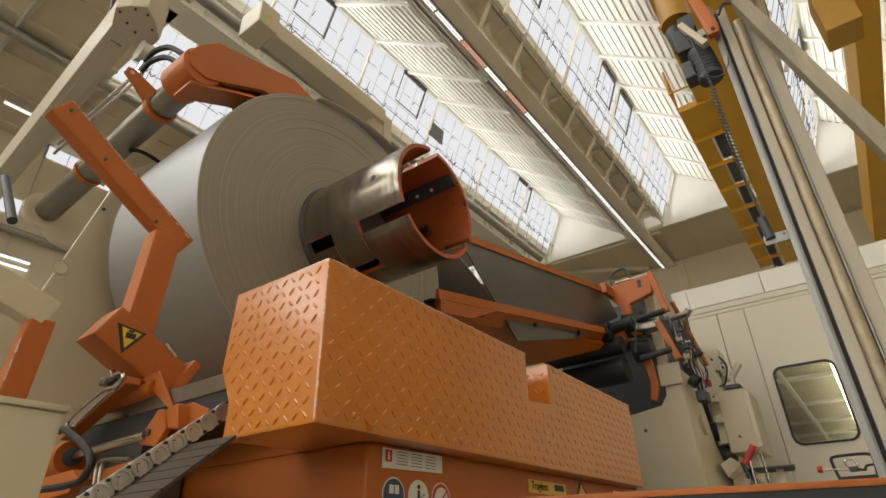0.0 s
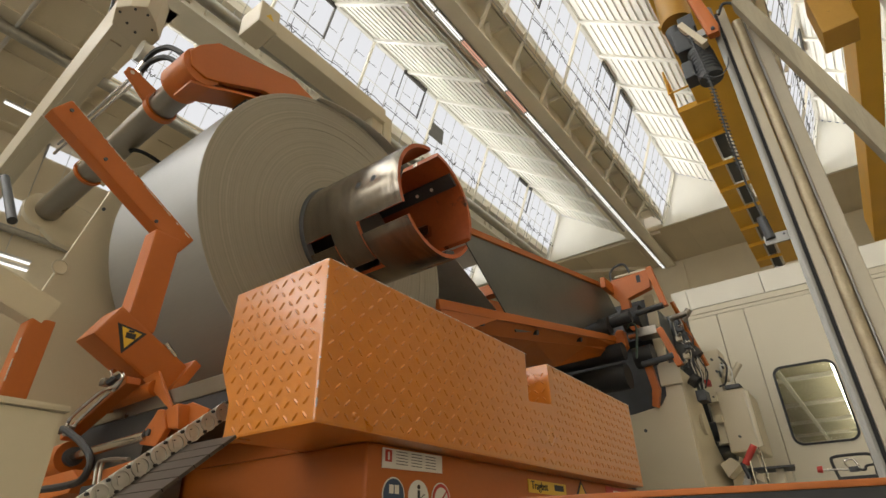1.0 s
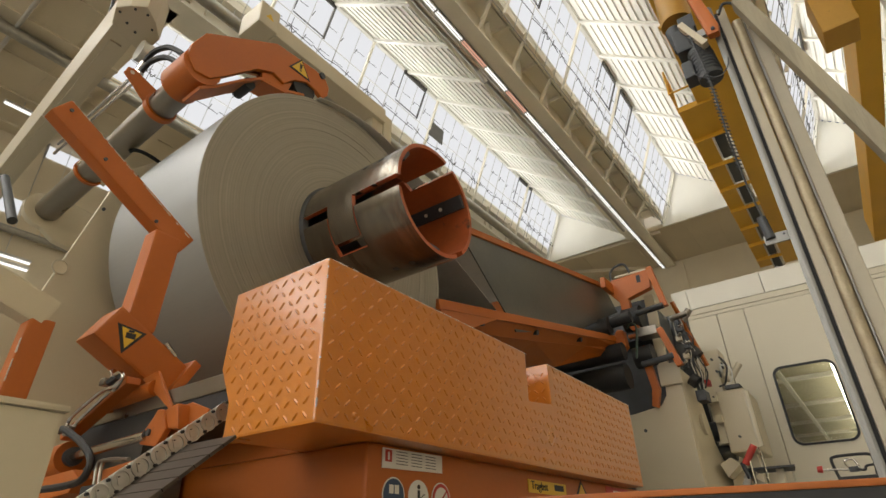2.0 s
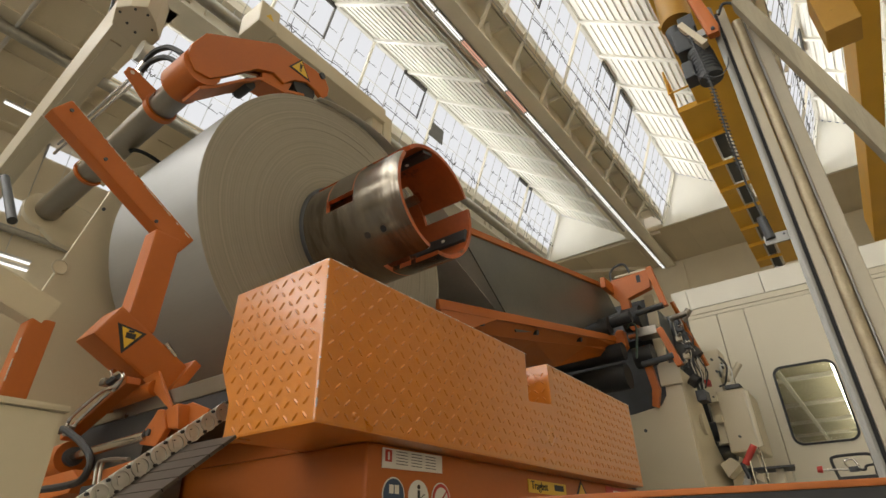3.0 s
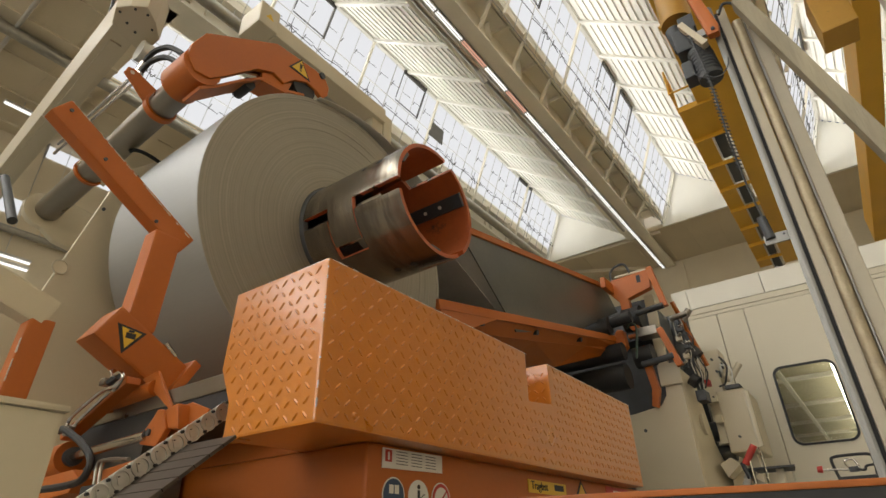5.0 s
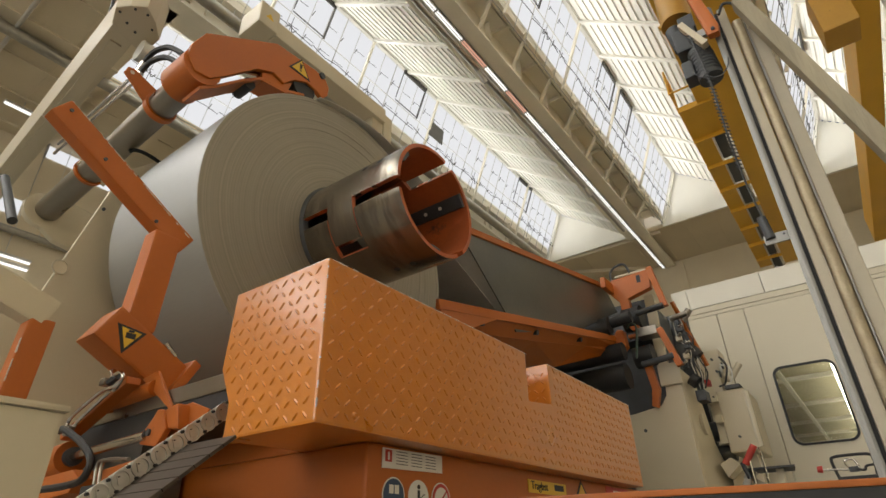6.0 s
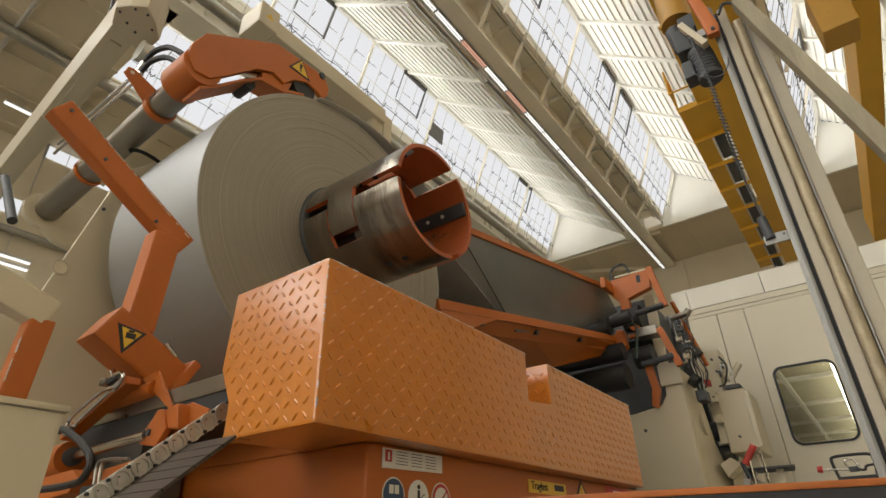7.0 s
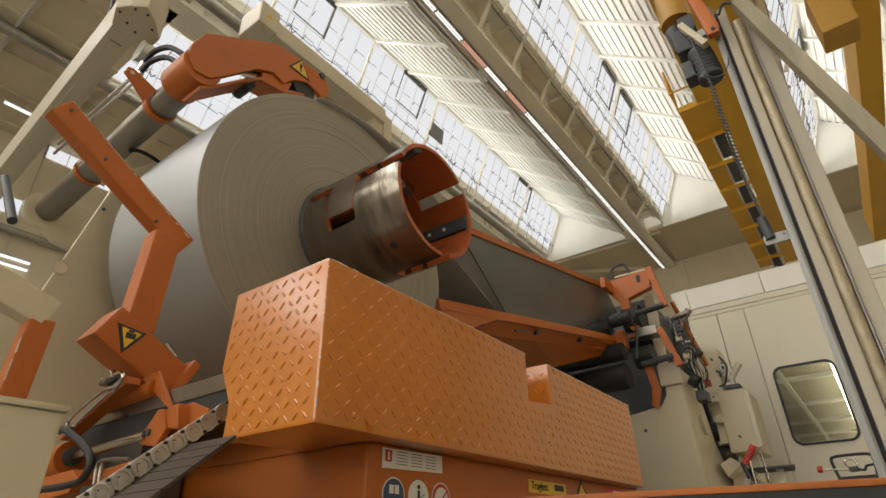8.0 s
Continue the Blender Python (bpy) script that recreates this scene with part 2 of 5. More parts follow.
def ribbed_slope(k):
    """The long roof side of one bay: trapezoid ribs along the hall, and rafters under it."""
    x0, x1 = RIDGE_X + bay_x(k), GUTTER_X + bay_x(k)
    ribs = 15
    top, under = [], []
    for i in range(ribs):
        for t, lift in ((0.0, 0.0), (0.45, 0.0), (0.55, 0.050), (0.92, 0.050)):
            s = (i + t) / ribs
            top.append((x0 + (x1 - x0) * s, RIDGE_Z + (VALLEY_Z - RIDGE_Z) * s + lift))
    top.append((x1, VALLEY_Z))
    outline = top + [(x, z + 0.12) for x, z in reversed(top)]
    n = len(outline)
    v = [(x, HALL_Y0, z) for x, z in outline] + [(x, HALL_Y1, z) for x, z in outline]
    m = len(top)
    f = [(i, i + n, i + 1 + n, i + 1) for i in range(n - 1)]
    pieces = [(v, f)]
    y = 9.43 - 1.83 * 11
    while y < HALL_Y1:
        pieces.append(bar((x0, y, RIDGE_Z - 0.05), (x1, y, VALLEY_Z - 0.05), 0.13, 0.10))
        y += 1.83
    pieces.append(bar((x0, HALL_Y0, RIDGE_Z - 0.03), (x0, HALL_Y1, RIDGE_Z - 0.03), 0.12, 0.12))
    return joined(*pieces)


for k in BAYS:
    solo("ceiling", ribbed_slope(k), WHITE_RIB, "white ribbed metal roof slope with pale rafters", "ceiling", kind="structure")


def gutter_beam(k):
    """The closed beam zone between two teeth of the roof, with soffit, girder and slanted struts."""
    x0, x1 = GUTTER_X + bay_x(k), SILL_X + bay_x(k + 1)
    if k == -1:
        x0 -= 0.70
    pieces = [block(x0 - 0.02, x1 + 0.05, HALL_Y0, HALL_Y1, 13.75, 13.9),
              block(x0 + 0.66, x0 + 1.10, HALL_Y0, HALL_Y1, 12.72, 12.80),
              block(x0 + 0.84, x0 + 0.92, HALL_Y0, HALL_Y1, 12.802, 13.748),
              block(x0 - 0.05, x0 + 0.06, HALL_Y0, HALL_Y1, 12.95, 13.748),
              block(x0 + 0.06, x0 + 0.655, HALL_Y0, HALL_Y1, 12.86, 12.92),
              block(x1 - 0.16, x1 + 0.04, HALL_Y0, HALL_Y1, 13.45, 13.748),
              block(x1 - 0.34, x1 - 0.28, HALL_Y0, HALL_Y1, 13.62, 13.748),
              block(x0 + 1.05, x0 + 1.09, HALL_Y0, HALL_Y1, 12.802, 12.86)]
    y = 11.15 - 1.83 * 19
    while y < HALL_Y1 - 0.3:
        # slanted strut to the sill, a web stiffener and a cross rib
        pieces.append(bar((x0 + 0.98, y, 12.80), (x1 + 0.12, y - 0.42, 13.50), 0.10, 0.07))
        pieces.append(block(x0 + 0.921, x0 + 1.08, y + 0.55, y + 0.58, 12.802, 13.747))
        pieces.append(block(x0 + 0.922, x1 - 0.162, y + 0.92, y + 1.02, 13.60, 13.747))
        y += 1.83
    return joined(*pieces)


for k in BAYS:
    solo("ceiling", gutter_beam(k), BEAM_PAINT, "beige painted roof girder with slanted struts", "ceiling", kind="structure")

WIN = Vector((RIDGE_X - SILL_X, 0, RIDGE_Z - VALLEY_Z))
rng = random.Random(7)
VENTS = {-1: (3.0, 9.0, 15.0), 0: (6.4, 11.1, 19.6), 1: (9.6, 15.2, 17.0), 2: (13.0, 18.0), -2: (), 3: ()}


def glazing(k):
    """Bars of one glazed strip: fine pale ones, two long rails, thick posts, and dark frames where a vent is fitted."""
    base = Vector((SILL_X + bay_x(k), 0, VALLEY_Z))
    n = Vector((WIN.z, 0, -WIN.x)).normalized()

    def on(s, y, off=0.0):
        p = base + WIN * s + n * off
        return (p.x, y, p.z)
    ob = thing("window_1", "long strip of frosted roof glazing with thin bars and wired vents", "window", on(0, HALL_Y0), kind="structure")
    fine, posts, wires = [], [], []
    y = HALL_Y0
    i = 0
    while y < HALL_Y1:
        fine.append(bar(on(0, y), on(1, y), 0.012 if i % 4 else 0.024, 0.02, n))
        y += 0.62
        i += 1
    for s in (0.02, 0.5, 0.98):
        fine.append(bar(on(s, HALL_Y0), on(s, HALL_Y1), 0.03 if s != 0.5 else 0.014, 0.03, n))
    part("glazing_bar", joined(*fine), FRAME_PALE, ob, kind="stuff")
    y = 9.43 - 3.66 * 5
    while y < HALL_Y1:
        posts.append(bar(on(0, y, 0.10), on(1, y, 0.10), 0.07, 0.09, n))
        y += 3.66
    part("post", joined(*posts), BEAM_PAINT, ob, kind="stuff")
    y = HALL_Y0
    while y < HALL_Y1:
        a = [on(0.30 + 0.05 * rng.random(), y + 0.55 * j, 0.10 + 0.05 * rng.random()) for j in range(4)]
        wires.append(hose(a, 0.012, 5, 2))
        if rng.random() < 0.75:
            c = on(0.3, y + 0.8, 0.16)
            wires.append(hose([(c[0] - 0.05, c[1] - 0.14, c[2]), (c[0] + 0.04, c[1] - 0.03, c[2] + 0.10), (c[0] - 0.02, c[1] + 0.06, c[2] - 0.09), (c[0] + 0.04, c[1] + 0.16, c[2] + 0.03)], 0.016, 5, 3))
            wires.append(bar(on(0.12, y + 0.8, 0.08), on(0.46, y + 0.8, 0.08), 0.014, 0.014, n))
        y += 1.65
    y = HALL_Y0
    while y < HALL_Y1:
        for s in (0.36, 0.68):
            if rng.random() < 0.8:
                wires.append(bar(on(s - 0.045, y, 0.06), on(s + 0.045 * rng.random(), y + 0.05, 0.06), 0.022, 0.02, n))
            if rng.random() < 0.55:
                wires.append(bar(on(s, y, 0.06), on(s + 0.01, y + 0.4, 0.06), 0.012, 0.012, n))
        y += 0.62
    part("vent_linkage", joined(*wires), FRAME_DARK, ob, "thin dark vent rods and curled cables", kind="stuff")
    for y in VENTS[k]:
        frame_ = [bar(on(0.55, y, 0.05), on(1, y, 0.05), 0.025, 0.03, n), bar(on(0.5, y + 1.24, 0.06), on(1, y + 1.24, 0.06), 0.05, 0.05, n),
                  bar(on(0.52, y, 0.05), on(0.52, y + 1.24, 0.05), 0.03, 0.03, n), bar(on(0.955, y, 0.06), on(0.955, y + 1.24, 0.06), 0.17, 0.05, n)]
        part("vent_frame", joined(*frame_), FRAME_DARK, ob, "dark metal vent frame")


for k in BAYS:
    glazing(k)
    o_ = Vector((SILL_X + bay_x(k) - 0.55, 0, VALLEY_Z))
    lo_ = (0.09, 0.22) if k == -1 else (0.32, 0.82)
    solo("backdrop", prism([(o_.x + lo_[0], o_.z + lo_[1]), (o_.x + WIN.x + 1.45, o_.z + WIN.z + 3.75), (o_.x + WIN.x + 1.43, o_.z + WIN.z + 3.76), (o_.x + lo_[0] - 0.02, o_.z + lo_[1] + 0.01)], "y", HALL_Y0 - 3.0, HALL_Y1 + 5.0),
         SKY_GLOW, "plain white overcast sky behind the glazing", "sky", kind="structure")


solo("vent_flap", bar((-10.05, 13.5, 14.1), (-9.95, 13.5, 14.75), 0.85, 0.03, (0.93, 0, -0.37)), FRAME_DARK, "dark open vent flap in the glazing", "vent", kind="structure")


# Unseen glazing, assumed in the end wall to go with the south lamp.
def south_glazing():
    ob = thing("window_2", "assumed tall glazed band in the unseen wall behind", "window", (-5, HALL_Y0, 4.5), kind="structure")
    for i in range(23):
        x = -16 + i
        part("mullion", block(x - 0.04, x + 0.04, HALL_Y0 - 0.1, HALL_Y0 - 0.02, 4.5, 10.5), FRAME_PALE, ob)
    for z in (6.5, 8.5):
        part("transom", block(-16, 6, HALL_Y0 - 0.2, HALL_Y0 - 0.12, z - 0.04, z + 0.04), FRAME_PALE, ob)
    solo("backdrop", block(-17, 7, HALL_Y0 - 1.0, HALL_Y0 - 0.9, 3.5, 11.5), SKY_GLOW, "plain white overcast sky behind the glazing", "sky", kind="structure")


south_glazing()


def light_row(k):
    """A trunk with tube lamps along the gutter beam."""
    x = GUTTER_X + bay_x(k) + 0.50
    z = 12.72
    y = HALL_Y0 + 1.0
    i = 0
    while y < END_Y - 1.2:
        ob = thing("tube_lamp", "long white batten lamp under the roof girder", "lamp", (x, y, z), group="tube lamps under the roof")
        dead = k == 0 and i in (26, 28)
        part("batten", block(x - 0.07, x + 0.07, y, y + 1.20, z + 0.02, z + 0.09), GALV, ob)
        part("tube", joined(rod((x - 0.035, y + 0.02, z), (x - 0.035, y + 1.18, z), 0.02, 8), rod((x + 0.035, y + 0.02, z), (x + 0.035, y + 1.18, z), 0.02, 8)),
             TUBE_WARM if dead else TUBE_LIT, ob, "dim reddish tubes" if dead else "lit white tubes")
        y += 1.24
        i += 1


for k in (0, 1):
    light_row(k)


def small_lamp(x, y0, y1, z):
    ob = thing("tube_lamp", "short lit white batten lamp", "lamp", (x, y0, z), group="tube lamps under the roof")
    part("batten", block(x - 0.09, x + 0.09, y0, y1, z + 0.02, z + 0.09), GALV, ob)
    part("tube", rod((x, y0 + 0.02, z), (x, y1 - 0.02, z), 0.05, 8), TUBE_LIT, ob, "lit white tube")
    part("stem", rod((x, (y0 + y1) / 2, z + 0.08), (x, (y0 + y1) / 2, 13.08), 0.015, 6), GALV, ob)


small_lamp(-18.4, 2.25, 3.25, 12.5)
for z in (8.25, 8.5):
    small_lamp(-20.35, 3.4, 4.9, z)
for y0, y1, z0, z1 in ((4.2, 5.3, 12.55, 13.05), (3.0, 4.1, 10.0, 10.6), (5.6, 6.8, 12.3, 12.7)):
    ob = thing("window_3", "small bright clerestory pane in the side wall", "window", (X_WEST, y0, z0), kind="structure")
    part("pane", block(X_WEST + 0.02, X_WEST + 0.03, y0, y1, z0, z1), SKY_GLOW, ob)
    part("frame", block(X_WEST + 0.005, X_WEST + 0.05, y0 - 0.06, y0, z0 - 0.06, z1 + 0.06), FRAME_PALE, ob)


# out of view; its place is fitted to the reflection in the cover
ob = thing("window_4", "unseen clerestory band added for the highlight on the cover", "window", (X_WEST, -13.8, 9.6), kind="structure")
part("pane", block(X_WEST + 0.02, X_WEST + 0.03, -17.0, -10.6, 9.6, 12.4), SKY_GLOW, ob)
for y in np.arange(-17.0, -10.5, 1.0666):
    part("frame", block(X_WEST + 0.005, X_WEST + 0.06, y - 0.03, y + 0.03, 9.55, 12.45), FRAME_PALE, ob)


def duct(name, x, z, r, label):
    ob = thing(name, label, "pipe", (x, HALL_Y0, z))
    part("pipe", rod((x, HALL_Y0, z), (x, HALL_Y1 - 1.5, z), r, 20), DUCT, ob, smooth=True)
    y = HALL_Y0 + 1.2
    while y < HALL_Y1 - 2:
        part("seam_ring", rod((x, y, z), (x, y + 0.05, z), r * 1.06, 20), DUCT, ob, smooth=True)
        part("hanger", rod((x, y + 0.02, z + r), (x, y + 0.02, 13.05), 0.012, 6), GALV, ob)
        y += 2.3


for k in (-1, 0):
    duct("ventilation_pipe", SILL_X + bay_x(k) + 0.28, 12.62, 0.17, "galvanised round pipe hanging under the glazing")
duct("wall_pipe", X_WEST + 0.3, 9.35, 0.12, "galvanised pipe along the side wall")
for k in (0, 1):
    duct("sprinkler_pipe", GUTTER_X + bay_x(k) + 0.30, 12.66, 0.075, "thin galvanised pipe along the lamp row")


def pipe_nozzle(x, y, z):
    """A short outlet under the pipe, with a round dark mouth."""
    ob = thing("pipe_nozzle", "short galvanised outlet with a dark round mouth", "pipe outlet", (x, y, z))
    part("branch", rod((x, y - 0.28, z - 0.04), (x + 0.04, y + 0.02, z - 0.20), 0.06, 16), GALV, ob, smooth=True)
    part("collar", rod((x + 0.03, y - 0.02, z - 0.18), (x + 0.05, y + 0.08, z - 0.24), 0.085, 18), GALV, ob, smooth=True)
    # closed black disc that shows the outlet's opening as shade
    part("mouth", rod((x + 0.05, y + 0.081, z - 0.241), (x + 0.052, y + 0.09, z - 0.246), 0.065, 18), BLACK, ob)


pipe_nozzle(GUTTER_X + 0.30, 10.6, 12.62)
pipe_nozzle(GUTTER_X + 0.30, 18.4, 12.62)
# pale gable ledge on the end wall
for k in BAYS:
    x0, x1 = SILL_X + bay_x(k), GUTTER_X + bay_x(k)
    solo("trim", joined(block(x0, x1, HALL_Y1 - 0.12, HALL_Y1 - 0.002, 12.98, 13.14), bar((x0, HALL_Y1 - 0.08, VALLEY_Z), (x0 + WIN.x, HALL_Y1 - 0.08, RIDGE_Z), 0.14, 0.14)),
         WHITE_RIB, "white ledge along the gable", "trim", kind="structure")
    solo("gable", prism([(x0, 13.14), (x1, 13.14), (RIDGE_X + bay_x(k), RIDGE_Z - 0.05)], "y", HALL_Y1 - 0.05, HALL_Y1 - 0.003), WHITE_RIB, "white painted gable panel under the roof tooth", "wall", kind="structure")
solo("ceiling", joined(block(X_WEST, X_EAST, HALL_Y1 + 0.002, END_Y - 0.002, 13.0, 13.2), *[block(x, x + 0.05, HALL_Y1 + 0.002, END_Y - 0.005, 12.975, 12.999) for x in np.arange(-19.2, 12, 1.28)],
                        bar((-12.6, HALL_Y1 + 0.1, 12.9), (-6.6, END_Y - 0.3, 12.9), 0.3, 0.18), bar((-10.4, HALL_Y1 + 0.1, 12.93), (-4.9, HALL_Y1 + 0.3, 12.93), 0.22, 0.13)), PLASTER, "flat beige soffit with thin joints behind the gables", "ceiling", kind="structure")
for k in (0, 1):
    x0 = GUTTER_X + bay_x(k)
    solo("girder_end", joined(block(x0 + 0.66, x0 + 1.10, HALL_Y1 + 0.003, END_Y - 0.12, 12.72, 12.80), block(x0 + 0.84, x0 + 0.92, HALL_Y1 + 0.003, END_Y - 0.12, 12.802, 12.972)), BEAM_PAINT, "beige roof girder running to the end wall", "beam", kind="structure")
for x in (-16.0, -11.2, -8.1, -5.0, -2.0, 1.2, 4.4):
    solo("pilaster", block(x - 0.12, x + 0.12, END_Y - 0.10, END_Y - 0.004, FLOOR, 12.9), PLASTER, "beige plaster pilaster on the end wall", "pilaster", kind="structure")


solo("ceiling", joined(block(X_WEST, SILL_X + bay_x(-1) - 0.05, HALL_Y0, HALL_Y1, 13.1, 13.3), *[block(X_WEST, SILL_X + bay_x(-1) - 0.05, y, y + 0.35, 12.95, 13.1) for y in np.arange(HALL_Y0, HALL_Y1, 3.0)],
                        *[block(x, x + 0.03, HALL_Y0, HALL_Y1, 13.07, 13.1) for x in (-19.6, -18.4, -17.2)]), PLASTER, "plain beige slab ceiling with shallow beams", "ceiling", kind="structure")
solo("ceiling", joined(block(X_WEST, -10.9, HALL_Y0, 3.9, 12.86, 12.94), *[block(X_WEST, -10.9, y, y + 0.04, 12.83, 12.86) for y in np.arange(HALL_Y0 + 0.3, 3.9, 1.2)],
                        *[block(x, x + 0.12, HALL_Y0, 3.9, 12.80, 12.859) for x in (-20.0, -18.3, -16.6, -14.9, -13.2)]), PLASTER, "lower beige slab ceiling with thin joints", "ceiling", kind="structure")
solo("conduit", rod((X_WEST, 1.42, 12.72), (-10.9, 1.42, 12.72), 0.06, 10), FRAME_PALE, "pale conduit under the slab ceiling", "pipe")
# crane girders with ribs and walkway
def crane_girder(x0, x1, z0, z1, y0, y1, ribbed):
    ob = thing("crane_girder", "yellow painted overhead crane girder with ribs", "crane", ((x0 + x1) / 2, y0, z0))
    part("web", block(x0 + 0.80, x1, y0, y1, z0 + 0.02, z1) if ribbed else block(x0, x1, y0, y1, z0, z1), YELLOW, ob, bevel=0.02)
    if ribbed:
        part("flange", block(x0 + 0.80, x1 + 0.05, y0, y1, z0, z0 + 0.018), YELLOW, ob)
        part("near_flange", block(x0 + 0.46, x0 + 0.795, y0, 10.595, z0, z0 + 0.018), YELLOW, ob)
        part("splice_plate", block(x0 + 0.42, x0 + 0.80, 8.05, 8.12, z0 - 0.04, z0 - 0.001), YELLOW, ob)
        part("walkway_floor", block(x0 + 0.05, x0 + 0.42, 10.6, y1, z0 + 0.05, z0 + 0.09), YELLOW, ob)
        part("kick_plate", block(x0 + 0.04, x0 + 0.048, 10.6, y1, z0 + 0.03, z0 + 0.28), YELLOW, ob)
        part("end_panel", block(x0 + 0.42, x0 + 0.78, 10.6, 11.95, z0 + 0.05, z0 + 0.09), YELLOW, ob)
        y = 10.6
        i = 0
        while y < y1:
            part("rib", block(x0 + 0.04, x0 + 0.80, y, y + 0.035, z0 - 0.05, z0 + 0.05), YELLOW, ob)
            if i:
                part("cable_tray", block(x0 + 0.47, x0 + 0.70, y + 0.14, y + 1.18, z0 + 0.02, z0 + 0.14), GREY_MOTOR, ob, bevel=0.02)
                part("tray_strip", block(x0 + 0.705, x0 + 0.76, y + 0.08, y + 1.25, z0 + 0.03, z0 + 0.05), GALV, ob)
                part("tray_edge", block(x0 + 0.435, x0 + 0.462, y + 0.08, y + 1.25, z0 + 0.02, z0 + 0.10), GALV, ob)
            y += 1.31
            i += 1
        part("ground_mark", rod((x1 - 0.22, 13.9, z0 - 0.001), (x1 - 0.22, 13.9, z0 - 0.006), 0.12, 20), SIGN_RED, ob, "small red round mark")
        part("blue_mark", prism([(x1 - 0.42, 11.9), (x1 - 0.22, 12.0), (x1 - 0.22, 12.3), (x1 - 0.42, 12.25)], "z", z0 - 0.006, z0 - 0.001), SIGN_BLUE, ob, "small blue mark")
    return ob


def hanger(ob, x, y, z):
    part("hanger", block(x - 0.06, x + 0.06, y - 0.06, y + 0.06, z, 12.95), YELLOW, ob)


g1 = crane_girder(-1.22, 0.42, 8.4, 9.3, 7.3, 20.6, True)
g2 = crane_girder(2.15, 2.57, 8.5, 9.4, 6.0, 21.0, False)
for y in (7.5, 8.9):
    hanger(g1, 0.05, y, 9.3)
    hanger(g2, 2.36, y - 1.2, 9.4)
rail_ = g1
for dz in (0.10, 0.36, 0.62):
    part("handrail", rod((-1.17, 9.95, 8.42 + dz), (-1.17, 10.6, 8.42 + dz), 0.02, 8), YELLOW, rail_)
for y in (9.95, 10.6):
    part("rail_post", rod((-1.17, y, 8.42), (-1.17, y, 9.06), 0.02, 8), YELLOW, rail_)
part("rail_foot", block(-1.19, -0.75, 9.93, 9.97, 8.40, 8.42), YELLOW, rail_)

hoist = thing("crane_hoist", "ochre painted hoist trolley box under the crane", "hoist", (1.7, 7.6, 7.6))
part("housing", block(1.36, 1.84, 8.35, 8.9, 6.95, 7.9), OCHRE, hoist, bevel=0.03)
part("arm", block(1.9, 3.8, 7.9, 8.5, 7.4, 7.75), OCHRE, hoist, bevel=0.02)
part("rope", joined(rod((2.3, 8.3, 7.74), (2.3, 8.3, 8.53), 0.03, 8), rod((2.5, 8.3, 7.74), (2.5, 8.3, 8.53), 0.03, 8)), GREY_MOTOR, hoist)
part("drum_cover", rod((2.66, 8.4, 6.9), (2.66, 8.4, 7.4), 0.5, 28), WHITE, hoist, "white round cover", smooth=True)


PARAPET = material("white_cornice_panel", (0.70, 0.67, 0.58), 0.45, 0, 0.04, 0.8, 60, 0.02)
# white sound enclosure behind the line, with a door and window
ENC_Y = 7.5
enclosure = thing("sound_enclosure", "cream painted sheet metal machine enclosure", "enclosure", (-0.6, ENC_Y, FLOOR), kind="structure")
for a, b in zip((-1.57, -1.37, -0.47, 0.45, 1.35, 2.2), (-1.37, -0.47, 0.45, 1.35, 2.2, 3.0)):
    part("parapet_panel", block(a + 0.003, b - 0.003, ENC_Y - 0.02, ENC_Y + 0.2, 2.735, 3.02), PARAPET, enclosure, bevel=0.004)
part("cornice", block(-1.58, 3.0, ENC_Y - 0.012, ENC_Y + 0.2, 2.655, 2.731), CREAM_WALL, enclosure, bevel=0.004)
part("lower_cornice", block(-1.58, 3.0, ENC_Y - 0.004, ENC_Y + 0.2, 2.604, 2.651), CREAM_WALL, enclosure, bevel=0.003)
for x in (-1.28, -0.86, -0.25, 0.4):
    part("cornice_screw", rod((x, ENC_Y - 0.02, 3.02), (x, ENC_Y - 0.02, 3.035), 0.008, 6), GALV, enclosure)
PANELS = (-1.60, -1.08, -0.76, 0.08, 0.80, 1.6, 3.0)
for a, b in zip(PANELS, PANELS[1:]):
    if a == -0.76:
        wx0, wx1, wz0, wz1 = -0.655, -0.035, 0.93, 1.80
        geo = joined(block(a + 0.004, wx0, ENC_Y, ENC_Y + 0.08, FLOOR, 2.60), block(wx1, b - 0.004, ENC_Y, ENC_Y + 0.08, FLOOR, 2.60),
                     block(wx0, wx1, ENC_Y, ENC_Y + 0.08, FLOOR, wz0), block(wx0, wx1, ENC_Y, ENC_Y + 0.08, wz1, 2.60))
        part("door_leaf", geo, CREAM_WALL, enclosure)
    else:
        part("panel", block(a + 0.004, b - 0.004, ENC_Y, ENC_Y + 0.08, FLOOR, 2.60), CREAM_WALL, enclosure, bevel=0.004)
part("backing", block(-1.6, 3.0, ENC_Y + 0.085, ENC_Y + 0.12, FLOOR, 0.9), CREAM_WALL, enclosure)
for x0, x1 in ((-1.62, -1.56), (2.94, 3.0)):
    part("side_wall", block(x0, x1, ENC_Y + 0.2, 22.0, FLOOR, 2.60), CREAM_WALL, enclosure)
part("rear_wall", block(-1.56, 2.94, 21.9, 22.0, FLOOR, 2.60), CREAM_WALL, enclosure)
part("roof", block(-1.62, 3.0, ENC_Y + 0.2, 22.0, 2.62, 2.68), CREAM_WALL, enclosure)
for y in (9.4, 11.7, 14.2, 16.6, 18.8, 20.6):
    part("ceiling_beam", block(-1.55, 2.93, y, y + 0.10, 2.54, 2.618), WHITE_RIB, enclosure)
part("inner_ceiling", block(-1.55, 2.93, ENC_Y + 0.25, 21.85, 2.612, 2.6195), OLIVE, enclosure)
